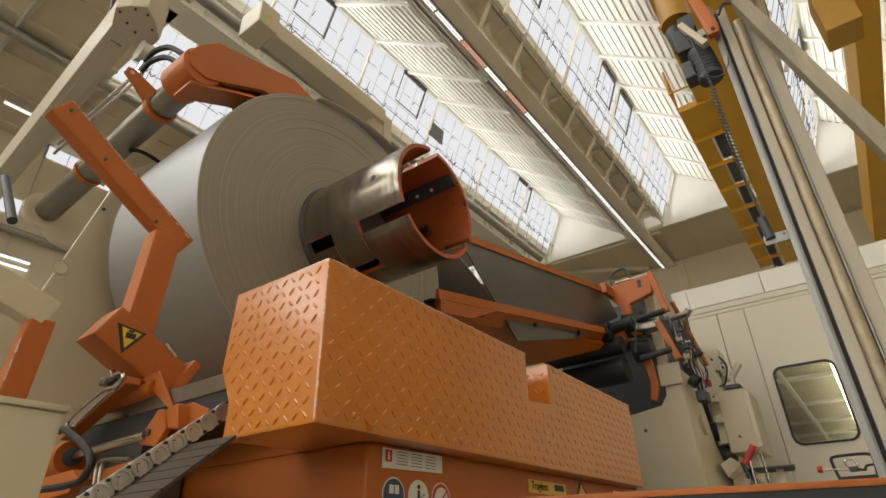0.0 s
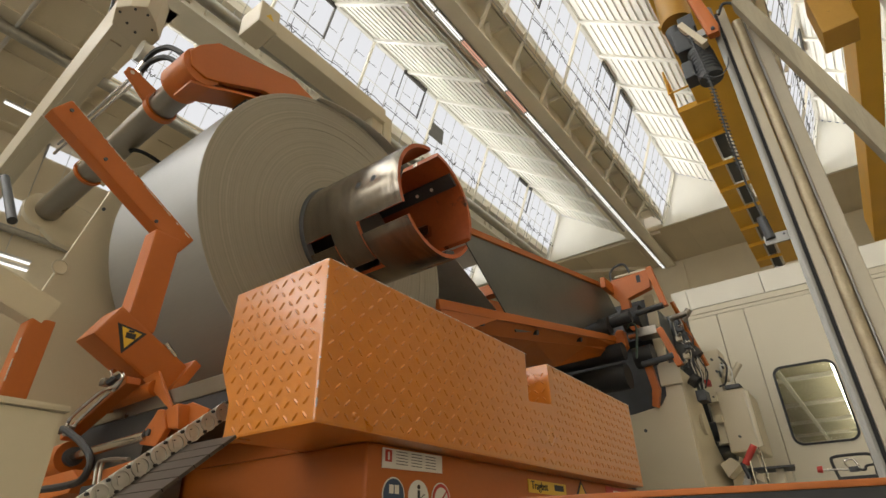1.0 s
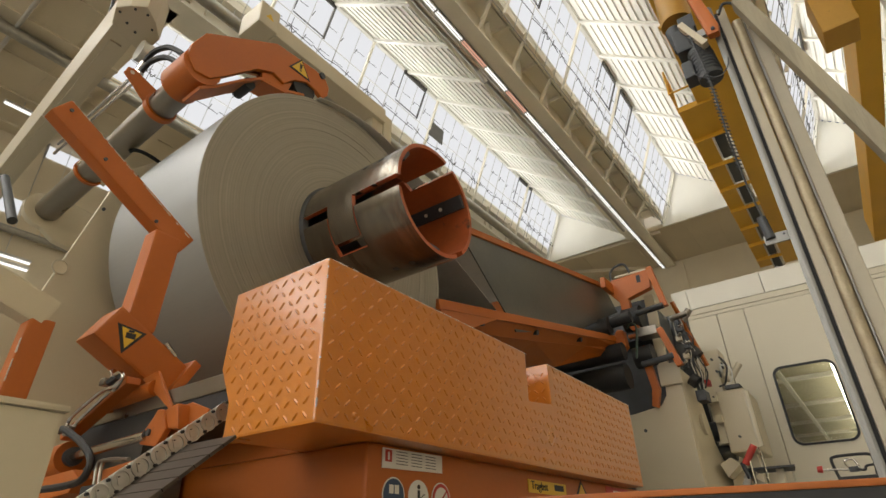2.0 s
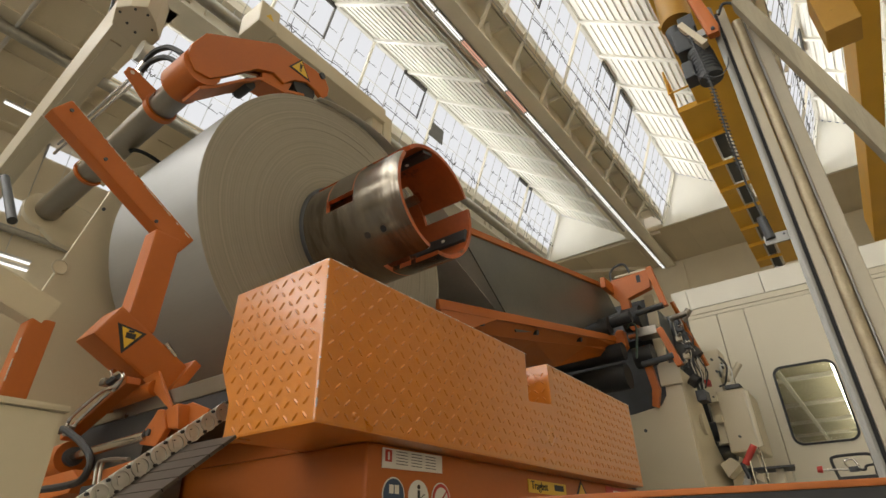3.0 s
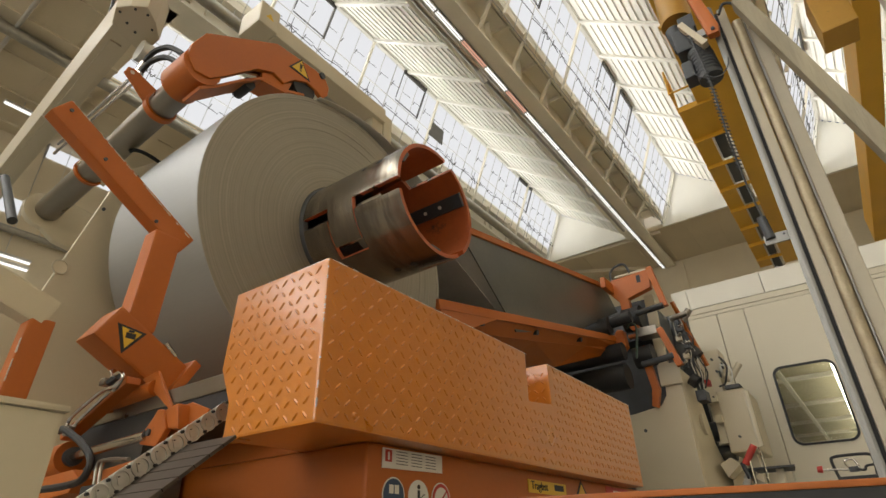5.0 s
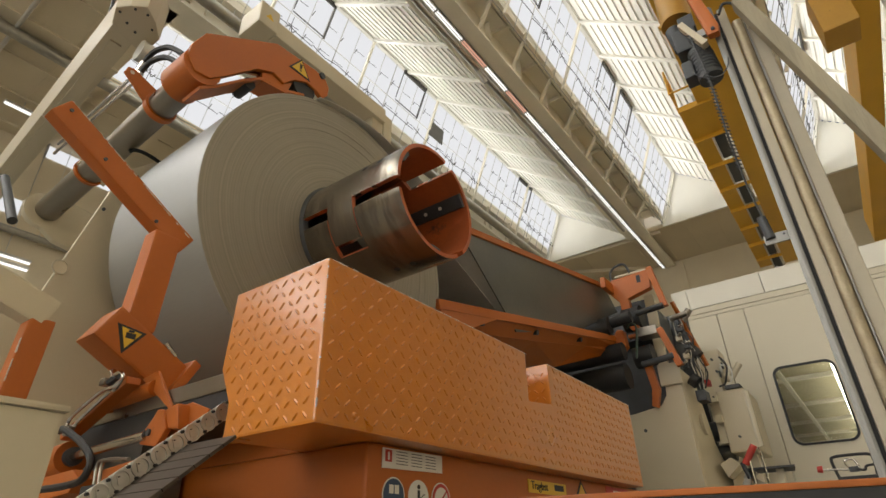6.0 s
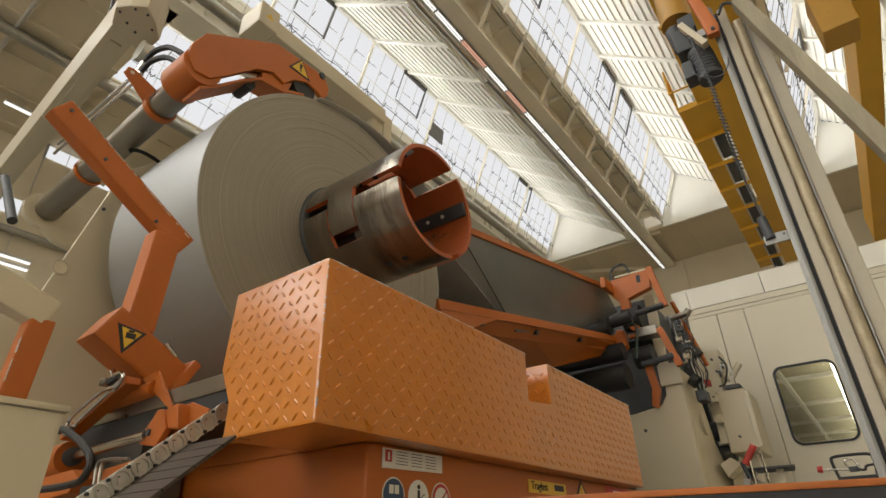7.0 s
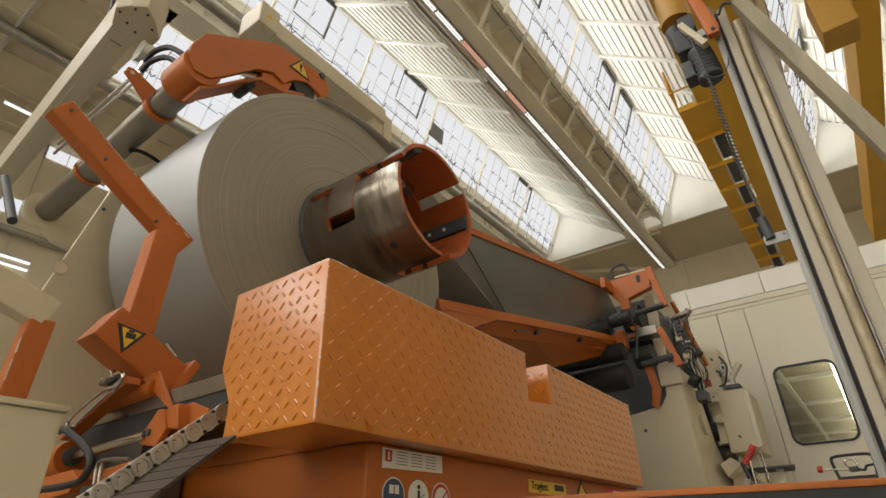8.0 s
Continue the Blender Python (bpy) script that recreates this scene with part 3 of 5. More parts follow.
part("long_beam", block(-0.90, -0.83, ENC_Y + 0.3, 21.8, 2.48, 2.538), WHITE_RIB, enclosure)
for i in range(8):
    part("tube_lamp", block(-0.10, -0.07, 8.6 + 1.6 * i, 10.0 + 1.6 * i, 2.30, 2.36), TUBE_BRIGHT, enclosure, "lit white tube lamp")


def rounded(x0, x1, z0, z1, r, n=6):
    pts = []
    for cx, cz, a0 in ((x1 - r, z1 - r, 0), (x0 + r, z1 - r, 90), (x0 + r, z0 + r, 180), (x1 - r, z0 + r, 270)):
        for i in range(n + 1):
            a = radians(a0 + 90 * i / n)
            pts.append((cx + r * math.cos(a), cz + r * math.sin(a)))
    return pts


def ring_outline(outer, inner, axis, a, b):
    """A frame between two outlines of as many points each."""
    n = len(outer)
    v1, _ = prism(outer, axis, a, b)
    v2, _ = prism(inner, axis, a, b)
    f = []
    for i in range(n):
        j = (i + 1) % n
        f += [(i, j, 2 * n + j, 2 * n + i), (n + i, 3 * n + i, 3 * n + j, n + j), (i, n + i, n + j, j), (2 * n + i, 2 * n + j, 3 * n + j, 3 * n + i)]
    return v1 + v2, f


glass = bpy.data.materials.new("window_glass")
glass.use_nodes = True
gb = glass.node_tree.nodes["Principled BSDF"]
gb.inputs["Base Color"].default_value = (0.95, 0.93, 0.78, 1)
gb.inputs["Transmission Weight"].default_value = 1.0
gb.inputs["IOR"].default_value = 1.1
gb.inputs["Roughness"].default_value = 0.03
part("pane", prism(rounded(-0.655, -0.035, 0.93, 1.80, 0.10), "y", ENC_Y + 0.02, ENC_Y + 0.03), glass, enclosure, "faintly tinted glass")
for x, z in ((-0.005, 1.20), (0.02, 1.05)):
    part("door_screw", rod((x, ENC_Y, z), (x, ENC_Y - 0.006, z), 0.012, 8), GREY_MOTOR, enclosure)
part("gasket", ring_outline(rounded(-0.665, -0.025, 0.92, 1.81, 0.105), rounded(-0.642, -0.048, 0.943, 1.787, 0.09), "y", ENC_Y - 0.015, ENC_Y + 0.02), BLACK, enclosure, "black rubber gasket")
part("corner_fill", ring_outline(rounded(-0.66, -0.03, 0.925, 1.805, 0.004), rounded(-0.655, -0.035, 0.93, 1.80, 0.10), "y", ENC_Y - 0.001, ENC_Y + 0.02), CREAM_WALL, enclosure)


# ---------------------------------------------------------------- the uncoiler
AX_Y, AX_Z = 1.64, 1.364
DRUM_R, COIL_R = 0.275, 0.788
COIL_X0, COIL_X1, DRUM_X1 = -2.50, -1.80, -1.215


def polar(x, phi, r):
    """A point on the drum: phi in degrees from the top towards the line."""
    return (x, AX_Y + r * math.sin(radians(phi)), AX_Z + r * math.cos(radians(phi)))


def lathe(profile, seg=128, a0=0.0):
    """A profile of (x, radius) turned about the drum's axis."""
    v = [polar(x, 360 * i / seg + a0, r) for x, r in profile for i in range(seg)]
    f = []
    for j in range(len(profile) - 1):
        f += [(j * seg + i, j * seg + (i + 1) % seg, (j + 1) * seg + (i + 1) % seg, (j + 1) * seg + i) for i in range(seg)]
    return v, f


def coil_side_material():
    m = material("coil_edge_rings", (0.315, 0.285, 0.232), 0.55, 0.45, 0.10, 2.0, 30, 0.0)
    nt = m.node_tree
    bs = nt.nodes["Principled BSDF"]
    co = nt.nodes.new("ShaderNodeTexCoord")
    sp = nt.nodes.new("ShaderNodeVectorMath")
    sp.operation = "MULTIPLY"
    sp.inputs[1].default_value = (0, 1, 1)
    ln = nt.nodes.new("ShaderNodeVectorMath")
    ln.operation = "LENGTH"
    nt.links.new(co.outputs["Object"], sp.inputs[0])
    nt.links.new(sp.outputs["Vector"], ln.inputs[0])
    ns = nt.nodes.new("ShaderNodeTexNoise")
    ns.noise_dimensions = "1D"
    ns.inputs["Scale"].default_value, ns.inputs["Detail"].default_value = 105, 8
    nt.links.new(ln.outputs["Value"], ns.inputs["W"])
    mx = nt.nodes.new("ShaderNodeMix")
    mx.data_type = "RGBA"
    mx.blend_type = "MULTIPLY"
    mx.inputs[0].default_value = 1.0
    mr = nt.nodes.new("ShaderNodeMapRange")
    mr.inputs["From Min"].default_value, mr.inputs["From Max"].default_value = 0.3, 0.7
    mr.inputs["To Min"].default_value, mr.inputs["To Max"].default_value = 0.88, 1.08
    nt.links.new(ns.outputs["Fac"], mr.inputs["Value"])
    old = bs.inputs["Base Color"].links[0].from_socket
    nt.links.new(old, mx.inputs[6])
    nt.links.new(mr.outputs["Result"], mx.inputs[7])
    nt.links.new(mx.outputs[2], bs.inputs["Base Color"])
    bp = nt.nodes.new("ShaderNodeBump")
    bp.inputs["Strength"].default_value, bp.inputs["Distance"].default_value = 0.10, 0.01
    nt.links.new(ns.outputs["Fac"], bp.inputs["Height"])
    nt.links.new(bp.outputs["Normal"], bs.inputs["Normal"])
    return m


COIL_EDGE = coil_side_material()

coil = thing("steel_coil", "large tightly wound coil of grey steel strip on the drum", "steel coil", (COIL_X1, AX_Y, AX_Z))
rng = random.Random(3)
rings, r = [(COIL_X1 - 0.02, DRUM_R + 0.012)], DRUM_R + 0.012
while r < COIL_R - 0.004:
    dx = rng.uniform(-0.0002, 0.0002) + (0.0015 if rng.random() < 0.05 else 0)
    rings += [(COIL_X1 + dx, r), (COIL_X1 + dx, min(r + 0.008, COIL_R - 0.002))]
    r += 0.0085
part("wound_side", lathe(rings, 128), COIL_EDGE, coil, "matt ringed coil side", smooth=False)
part("outer_wrap", lathe([(COIL_X1 - 0.001, COIL_R - 0.004), (COIL_X1 - 0.003, COIL_R), (COIL_X0, COIL_R), (COIL_X0, DRUM_R + 0.01)], 160), COIL_SKIN, coil, "smooth pale grey outer wrap", smooth=True)

drum = thing("expanding_drum", "bare steel expanding drum with slots, orange inside", "mandrel", (DRUM_X1, AX_Y, AX_Z))
PHASE = 35.6


def drum_shell(k):
    """One of the three segments of the drum, with its zigzag joints and bolt holes; k counts thirds of a turn."""
    hole = PHASE + 120 * k
    xs = [-1.80, -1.632, -1.626, -1.473, -1.467, -1.4525, -1.4275, -1.3625, -1.3375, -1.24, DRUM_X1]
    marks = [-73, -34, -2.6, 2.6, 35, 74]
    offs = []
    for a, b in zip(marks, marks[1:]):
        n = max(1, round((b - a) / 3))
        offs += [a + (b - a) * i / n for i in range(n)]
    offs.append(marks[-1])
    cols, rows = len(offs) - 1, len(xs) - 1

    def solid(i, j):
        if not (0 <= i < cols and 0 <= j < rows):
            return False
        a, x = (offs[i] + offs[i + 1]) / 2, (xs[j] + xs[j + 1]) / 2
        if abs(a) < 2.6 and (abs(x + 1.44) < 0.012 or abs(x + 1.35) < 0.012):
            return False
        if -1.633 < x < -1.625 or -1.474 < x < -1.466:
            return -34 < a < 35
        return (-73 < a < 35) if -1.63 < x < -1.47 else (-34 < a < 74)
    v, f, ids = [], [], {}

    def at(i, j, inner):
        key = (i, j, inner)
        if key not in ids:
            r = DRUM_R - 0.022 if inner else DRUM_R - (0.004 if j == rows else 0)
            ids[key] = len(v)
            v.append(polar(xs[j], hole + offs[i], r))
        return ids[key]
    for i in range(cols):
        for j in range(rows):
            if not solid(i, j):
                continue
            c = [(i, j), (i + 1, j), (i + 1, j + 1), (i, j + 1)]
            f.append(tuple(at(*p, 0) for p in c))
            f.append(tuple(at(*p, 1) for p in reversed(c)))
            for p, q, ni, nj in ((0, 1, i, j - 1), (1, 2, i + 1, j), (2, 3, i, j + 1), (3, 0, i - 1, j)):
                if not solid(ni, nj):
                    f.append((at(*c[p], 0), at(*c[p], 1), at(*c[q], 1), at(*c[q], 0)))
    return v, f


for k in range(3):
    geo = drum_shell(k)
    seg = part("segment", geo, DRUM_STEEL, drum, "worn bare steel shell, orange inside", smooth=True)
    seg.data.materials.append(RED_OXIDE)
    for p in seg.data.polygons:
        c = p.center
        rad = math.hypot(c.y, c.z)
        n_out = (p.normal.y * c.y + p.normal.z * c.z) / max(rad, 1e-6)
        bore = abs(c.x + DRUM_X1 + 1.395) < 0.065 and abs(n_out) < 0.7 and p.area < 0.001
        p.material_index = 0 if bore else 1 if rad < DRUM_R - 0.0195 or (rad < DRUM_R - 0.006 and abs(n_out) < 0.7) else 0
    a = PHASE + 120 * k
    v = []
    for x in (-1.79, -1.225):
        for da, rr in ((-8, 0.252), (8, 0.252), (8, 0.235), (-8, 0.235)):
            v.append(polar(x, a + da, rr))
    wedge = part("wedge_bar", (v, [(0, 1, 2, 3), (7, 6, 5, 4), (0, 4, 5, 1), (1, 5, 6, 2), (2, 6, 7, 3), (3, 7, 4, 0)]), GREY_MOTOR, drum, "dark steel wedge bar", bevel=0.002)
    for x in (-1.44, -1.35):
        # black disc over the hole, painted as the shade inside it
        part("bolt_hole", rod(polar(x, a, DRUM_R - 0.004), polar(x, a, DRUM_R + 0.0006), 0.0150, 18), SIGN_BLACK, drum, "black disc for the shade inside a bolt hole")
        # steel bolt head coloured white to carry its bright glint
        part("bolt", rod(polar(x, a, 0.236), polar(x, a, 0.228), 0.009, 10), WHITE, wedge)
    # tapered core arm seen through the slots
    part("expander_arm", bar(polar(-1.75, a + 50, 0.19), polar(-1.42, a + 50, 0.21), 0.05, 0.03, (0, math.sin(radians(a + 50)), math.cos(radians(a + 50)))), CHROME, drum)
part("collar", lathe([(-1.83, DRUM_R + 0.01), (-1.792, DRUM_R + 0.008), (-1.785, DRUM_R + 0.002), (-1.785, DRUM_R - 0.03), (-1.83, DRUM_R - 0.03)], 96), GREY_MOTOR, drum, smooth=True)
part("core", rod((-2.9, AX_Y, AX_Z), (-1.62, AX_Y, AX_Z), 0.13, 40), DARK_PLATE, drum, smooth=True)

# cream housing behind the coil
housing = thing("uncoiler_housing", "large cream painted uncoiler housing with a round opening", "machine housing", (-2.95, 1.5, FLOOR))
HOUSE = [(0.1, FLOOR), (2.3, FLOOR), (2.3, 1.9), (1.9, 2.15), (1.25, 2.12), (0.865, 1.72), (0.70, 0.98), (0.46, 0.98), (0.1, 0.9)]
part("side_plate", prism(HOUSE, "x", -2.645, -2.62), CREAM, housing, bevel=0.008)
part("cabinet", block(-3.6, -2.65, 1.2, 2.2, FLOOR, 1.0), CREAM, housing, bevel=0.01)
part("hub", rod((-2.62, AX_Y, AX_Z), (-2.52, AX_Y, AX_Z), 0.33, 40), CREAM, housing, smooth=True)
part("round_opening", rod((-2.625, 0.738, 1.122), (-2.616, 0.738, 1.122), 0.029, 24), PLASTER, housing, "round pale opening", smooth=True)
part("opening_rim", ring_outline([(0.738 + 0.034 * math.cos(i * math.pi / 12), 1.122 + 0.034 * math.sin(i * math.pi / 12)) for i in range(24)],
                                 [(0.738 + 0.029 * math.cos(i * math.pi / 12), 1.122 + 0.029 * math.sin(i * math.pi / 12)) for i in range(24)], "x", -2.62, -2.612), CREAM, housing)
for y, z in ((1.0, 1.55), (0.83, 1.47), (0.93, 1.72)):
    part("screw", rod((-2.621, y, z), (-2.614, y, z), 0.009, 8), GREY_MOTOR, housing)

# hold-down arm on its cross tube
TUBE_Y, TUBE_Z = 0.812, 1.925
tube = thing("hold_down_shaft", "thick dull steel cross tube of the hold-down arm", "shaft", (-2.8, TUBE_Y, TUBE_Z))
part("tube", rod((-3.40, 0.806, 1.763), (-2.05, 0.822, 1.943), 0.066, 32), ROD, tube, smooth=True)
part("flange", prism([(0.806 + 0.12 * math.sin(radians(a)), 1.763 - 0.11 * math.cos(radians(a))) for a in range(180, 361, 20)] + [(0.88, 1.60), (1.40, 1.52), (1.40, 1.80), (0.90, 1.87)], "x", -3.45, -3.40), CREAM, tube, bevel=0.01)
part("ring_clamp", rod((-2.295, 0.819, 1.9105), (-2.265, 0.8195, 1.9145), 0.079, 32), ORANGE, tube, "orange ring clamp", smooth=True)
part("clamp_lug", prism([(0.745, 1.90), (0.625, 2.00), (0.632, 2.032), (0.66, 2.04), (0.79, 1.99)], "x", -2.29, -2.27), ORANGE, tube, bevel=0.003)
part("lug_hole", rod((-2.2705, 0.655, 2.012), (-2.268, 0.655, 2.012), 0.010, 12), CREAM, tube)
part("rear_ring", rod((-2.95, 0.811, 1.823), (-2.93, 0.8115, 1.826), 0.077, 32), ORANGE, tube, smooth=True)
part("rear_plate", bar((-2.92, 0.74, 1.84), (-2.92, 0.90, 1.79), 0.02, 0.05, (1, 0, 0)), CREAM, tube, bevel=0.004)
part("support", block(-3.44, -3.39, 1.25, 1.40, FLOOR, TUBE_Z + 0.05), CREAM, tube)

PIV_Y, PIV_Z = 0.80, 1.925
ARM_X, AS = -1.9, 0.905  # outlines below are drawn at 1/AS of their size
hold_arm = thing("coil_hold_down", "bent orange hold-down arm with a black pressing roller", "machine arm", (ARM_X, PIV_Y, PIV_Z))


def arm_part(name, geo, mat, parent, label="", **kw):
    return part(name, ([tuple(c * AS for c in p) for p in geo[0]], geo[1]), mat, parent, label, **kw)


ARM = [(0.721, 1.932), (0.728, 2.006), (0.774, 2.115), (1.139, 2.378), (1.246, 2.388), (1.406, 2.404), (1.480, 2.390), (1.508, 2.345), (1.505, 2.285), (1.472, 2.240),
       (1.430, 2.262), (1.355, 2.272), (1.275, 2.225), (1.215, 2.150), (1.146, 2.174), (1.052, 2.118), (0.908, 1.949), (0.840, 1.880), (0.766, 1.870)]
part("side_plate", prism(ARM, "x", -1.910, -1.882), ORANGE, hold_arm, bevel=0.006)
part("far_plate", prism([(0.735, 1.94), (0.784, 2.105), (1.139, 2.370), (1.246, 2.380), (1.406, 2.395), (1.480, 2.38), (1.505, 2.30), (1.472, 2.240), (1.369, 2.215), (1.215, 2.19), (1.146, 2.25), (1.052, 2.20), (0.88, 2.03), (0.80, 1.96)], "x", -2.050, -2.028), ORANGE, hold_arm, bevel=0.006)
part("web", prism([(0.735, 1.94), (0.745, 2.0), (0.784, 2.10), (1.139, 2.362), (1.24, 2.372), (1.40, 2.388), (1.40, 2.370), (1.25, 2.355), (1.145, 2.345), (0.80, 2.085), (0.76, 1.99), (0.755, 1.94)], "x", -2.028, -1.910), ORANGE, hold_arm)
FL = [(0.813, 1.800), (0.883, 1.866), (0.995, 1.992), (1.108, 2.098), (1.247, 2.122), (1.36, 2.18)]
part("lower_flange", prism(FL + [(y - 0.006, z + 0.014) for y, z in reversed(FL)], "x", -2.028, -1.895), ORANGE, hold_arm, bevel=0.002)
part("flange_rib", prism([(1.10, 2.085), (1.247, 2.112), (1.275, 2.215), (1.215, 2.150), (1.146, 2.170), (1.09, 2.135)], "x", -1.914, -1.896), ORANGE, hold_arm, bevel=0.002)
arm_part("boss", rod((-2.09, 0.885, 2.127), (-2.30, 0.885, 2.127), 0.100, 32), ORANGE, hold_arm, smooth=True)
arm_part("roller", rod((-2.235, 1.495, 2.468), (-2.095, 1.495, 2.468), 0.080, 28), BLACK, hold_arm, "black rubber pressing roller", smooth=True)
arm_part("pin", rod((-2.08, 1.60, 2.645), (-2.068, 1.60, 2.645), 0.022, 16), GREY_MOTOR, hold_arm, smooth=True)
arm_part("inner_roller", rod((-2.24, 1.16, 2.255), (-2.12, 1.16, 2.255), 0.035, 20), BLACK, hold_arm, smooth=True)
sign = arm_part("warning_triangle", prism([(1.355, 2.525), (1.515, 2.525), (1.435, 2.650)], "x", -2.079, -2.076), SIGN_BLACK, hold_arm, "yellow warning triangle with a black border")
arm_part("triangle_face", prism([(1.374, 2.536), (1.496, 2.536), (1.435, 2.632)], "x", -2.076, -2.074), SIGN_YELLOW, sign)
arm_part("exclamation_mark", joined(prism([(1.428, 2.568), (1.442, 2.568), (1.445, 2.605), (1.425, 2.605)], "x", -2.074, -2.0725), block(-2.074, -2.0725, 1.428, 1.442, 2.547, 2.559)), SIGN_BLACK, sign)

hoses = thing("hydraulic_hose", "pair of black hydraulic hoses with steel fittings", "hose", (-2.25, 0.75, 2.2))
for d in (0.0, -0.07):
    part("hose", hose([(-2.36, 0.715, 2.19 + d), (-2.30, 0.725, 2.235 + d), (-2.18, 0.745, 2.20 + d), (-2.05, 0.77, 2.08 + d)], 0.014), BLACK, hoses, smooth=True)
    part("fitting", rod((-2.39, 0.71, 2.14 + d), (-2.36, 0.715, 2.19 + d), 0.017, 10), CHROME, hoses)
    part("steel_line", rod((-2.39, 0.71, 2.14 + d), (-3.3, 0.71, 2.14 + d), 0.009, 8), CHROME, hoses)
part("loose_hose", hose([(-2.56, 0.84, 1.80), (-2.55, 0.865, 1.818), (-2.55, 0.926, 1.826), (-2.55, 1.012, 1.808), (-2.57, 1.06, 1.77)], 0.0095), BLACK, hoses, smooth=True)
cyl = thing("lift_cylinder", "thin grey gas strut beside the cross tube", "cylinder", (-3.4, 0.6, 1.6))
part("strut", rod((-3.35, 0.555, 1.83), (-3.05, 0.60, 1.46), 0.022, 14), GREY_MOTOR, cyl, smooth=True)
part("cable", hose([(-3.35, 0.55, 1.83), (-3.5, 0.50, 1.86), (-3.7, 0.45, 1.82)], 0.008), BLACK, cyl)

# beige gantry beams over the machine
gantry = thing("gantry_beam", "beige box-section beam with bolted end blocks", "beam", (-3.2, 1.8, 4.1))
part("beam", block(-3.32, -3.12, 1.86, 3.30, 4.02, 4.20), CREAM, gantry, bevel=0.01)
part("end_block", block(-3.40, -3.10, 1.66, 1.86, 4.02, 4.28), CREAM, gantry, bevel=0.02)
part("lower_leg", block(-3.34, -3.16, 3.14, 3.30, 3.88, 4.02), CREAM, gantry, bevel=0.01)
part("warning_sticker", prism([(1.72, 4.12), (1.80, 4.12), (1.76, 4.18)], "x", -3.0995, -3.098), SIGN_YELLOW, gantry)
part("wall_bracket", block(-3.30, -3.14, 3.30, 3.42, FLOOR, 4.15), CREAM, gantry)
cross = thing("cross_beam", "beige box-section cross beam with a bolted head block", "beam", (-5, 0.9, 3.6))
part("beam", prism([(-2.46, 0.56), (-7.5, 0.86), (-7.5, 0.985), (-2.46, 0.685)], "z", 2.43, 2.72), CREAM, cross, bevel=0.008)
part("underside_strip", prism([(-2.6, 0.60), (-7.4, 0.885), (-7.4, 0.95), (-2.6, 0.66)], "z", 2.418, 2.4295), CREAM, cross, bevel=0.003)
part("head_block", prism([(-2.369, 0.519), (-2.300, 0.560), (-2.243, 0.617), (-2.300, 0.69), (-2.388, 0.759), (-2.485, 0.756), (-2.545, 0.71), (-2.52, 0.64), (-2.48, 0.553)], "z", 2.415, 2.66), CREAM, cross, bevel=0.008)
for x, y in ((-2.375, 0.545), (-2.415, 0.60), (-2.44, 0.655), (-2.30, 0.585), (-2.285, 0.64), (-2.355, 0.70)):
    part("bolt", rod((x, y, 2.42), (x, y, 2.409), 0.0065, 8), GREY_MOTOR, cross)
part("leg", block(-7.5, -7.3, 0.86, 0.96, FLOOR, 2.415), CREAM, cross)
part("bearing_eye", rod((-2.45, 0.70, 2.33), (-2.45, 0.76, 2.33), 0.06, 20), GALV, cross, smooth=True)
part("rope", hose([(-3.05, 0.645, 3.35), (-3.02, 0.64, 3.1), (-2.95, 0.64, 2.9), (-2.86, 0.645, 2.78)], 0.010), BLACK, cross, smooth=True)


# bent side-guide arms
def guide_arm(points, x, w, t, name, label):
    ob = thing(name, label, "machine arm", (x, points[-1][0], points[-1][1]))
    for (a, b), nm in zip(zip(points, points[1:]), ("upper_bar", "middle_bar", "lower_bar")):
        part(nm, bar((x, *a), (x, *b), w, t, (1, 0, 0.0001)), ORANGE, ob, bevel=0.007)
    return ob


GX = -1.645
guide = guide_arm([(0.317, 1.170), (0.775, 0.890)], GX + 0.0165, 0.074, 0.055, "side_guide_arm", "bent orange box-section guide arm with a warning sign")
part("middle_bar", bar((GX + 0.011, 0.709, 0.905), (GX + 0.011, 0.695, 0.58), 0.086, 0.070, (1, 0, 0.0001)), ORANGE, guide, bevel=0.007)
part("lower_bar", bar((GX, 0.60, 0.58), (GX, 0.835, 0.45), 0.11, 0.113, (1, 0, 0.0001)), ORANGE, guide, bevel=0.008)
part("flange", bar((GX, 0.825, 0.456), (GX, 0.85, 0.442), 0.15, 0.16, (1, 0, 0.0001)), ORANGE, guide, bevel=0.006)
part("latch", rod((GX + 0.05, 0.775, 0.556), (GX + 0.05, 0.812, 0.524), 0.008, 10), CHROME, guide, "small steel latch")
part("leg", block(GX - 0.055, GX - 0.035, 0.80, 0.88, 0.389, 0.45), ORANGE, guide, bevel=0.004)
part("foot_web", prism([(-1.60, 0.44), (-1.52, 0.45), (-1.40, 0.33), (-1.31, 0.331), (-1.23, 0.303), (-1.25, 0.279), (-1.325, 0.243), (-1.40, 0.32)], "y", 0.735, 0.744), ORANGE, guide, bevel=0.003)
tri = part("warning_triangle", prism([(0.626, 0.577), (0.712, 0.566), (0.656, 0.494)], "x", -1.5895, -1.5875), SIGN_BLACK, guide, "yellow hand-crush warning triangle")
part("triangle_face", prism([(0.640, 0.569), (0.698, 0.561), (0.660, 0.510)], "x", -1.5875, -1.5865), SIGN_YELLOW, tri)
part("pictogram", joined(block(-1.5865, -1.5855, 0.655, 0.682, 0.540, 0.556), block(-1.5865, -1.5855, 0.66, 0.676, 0.558, 0.564)), SIGN_BLACK, tri)
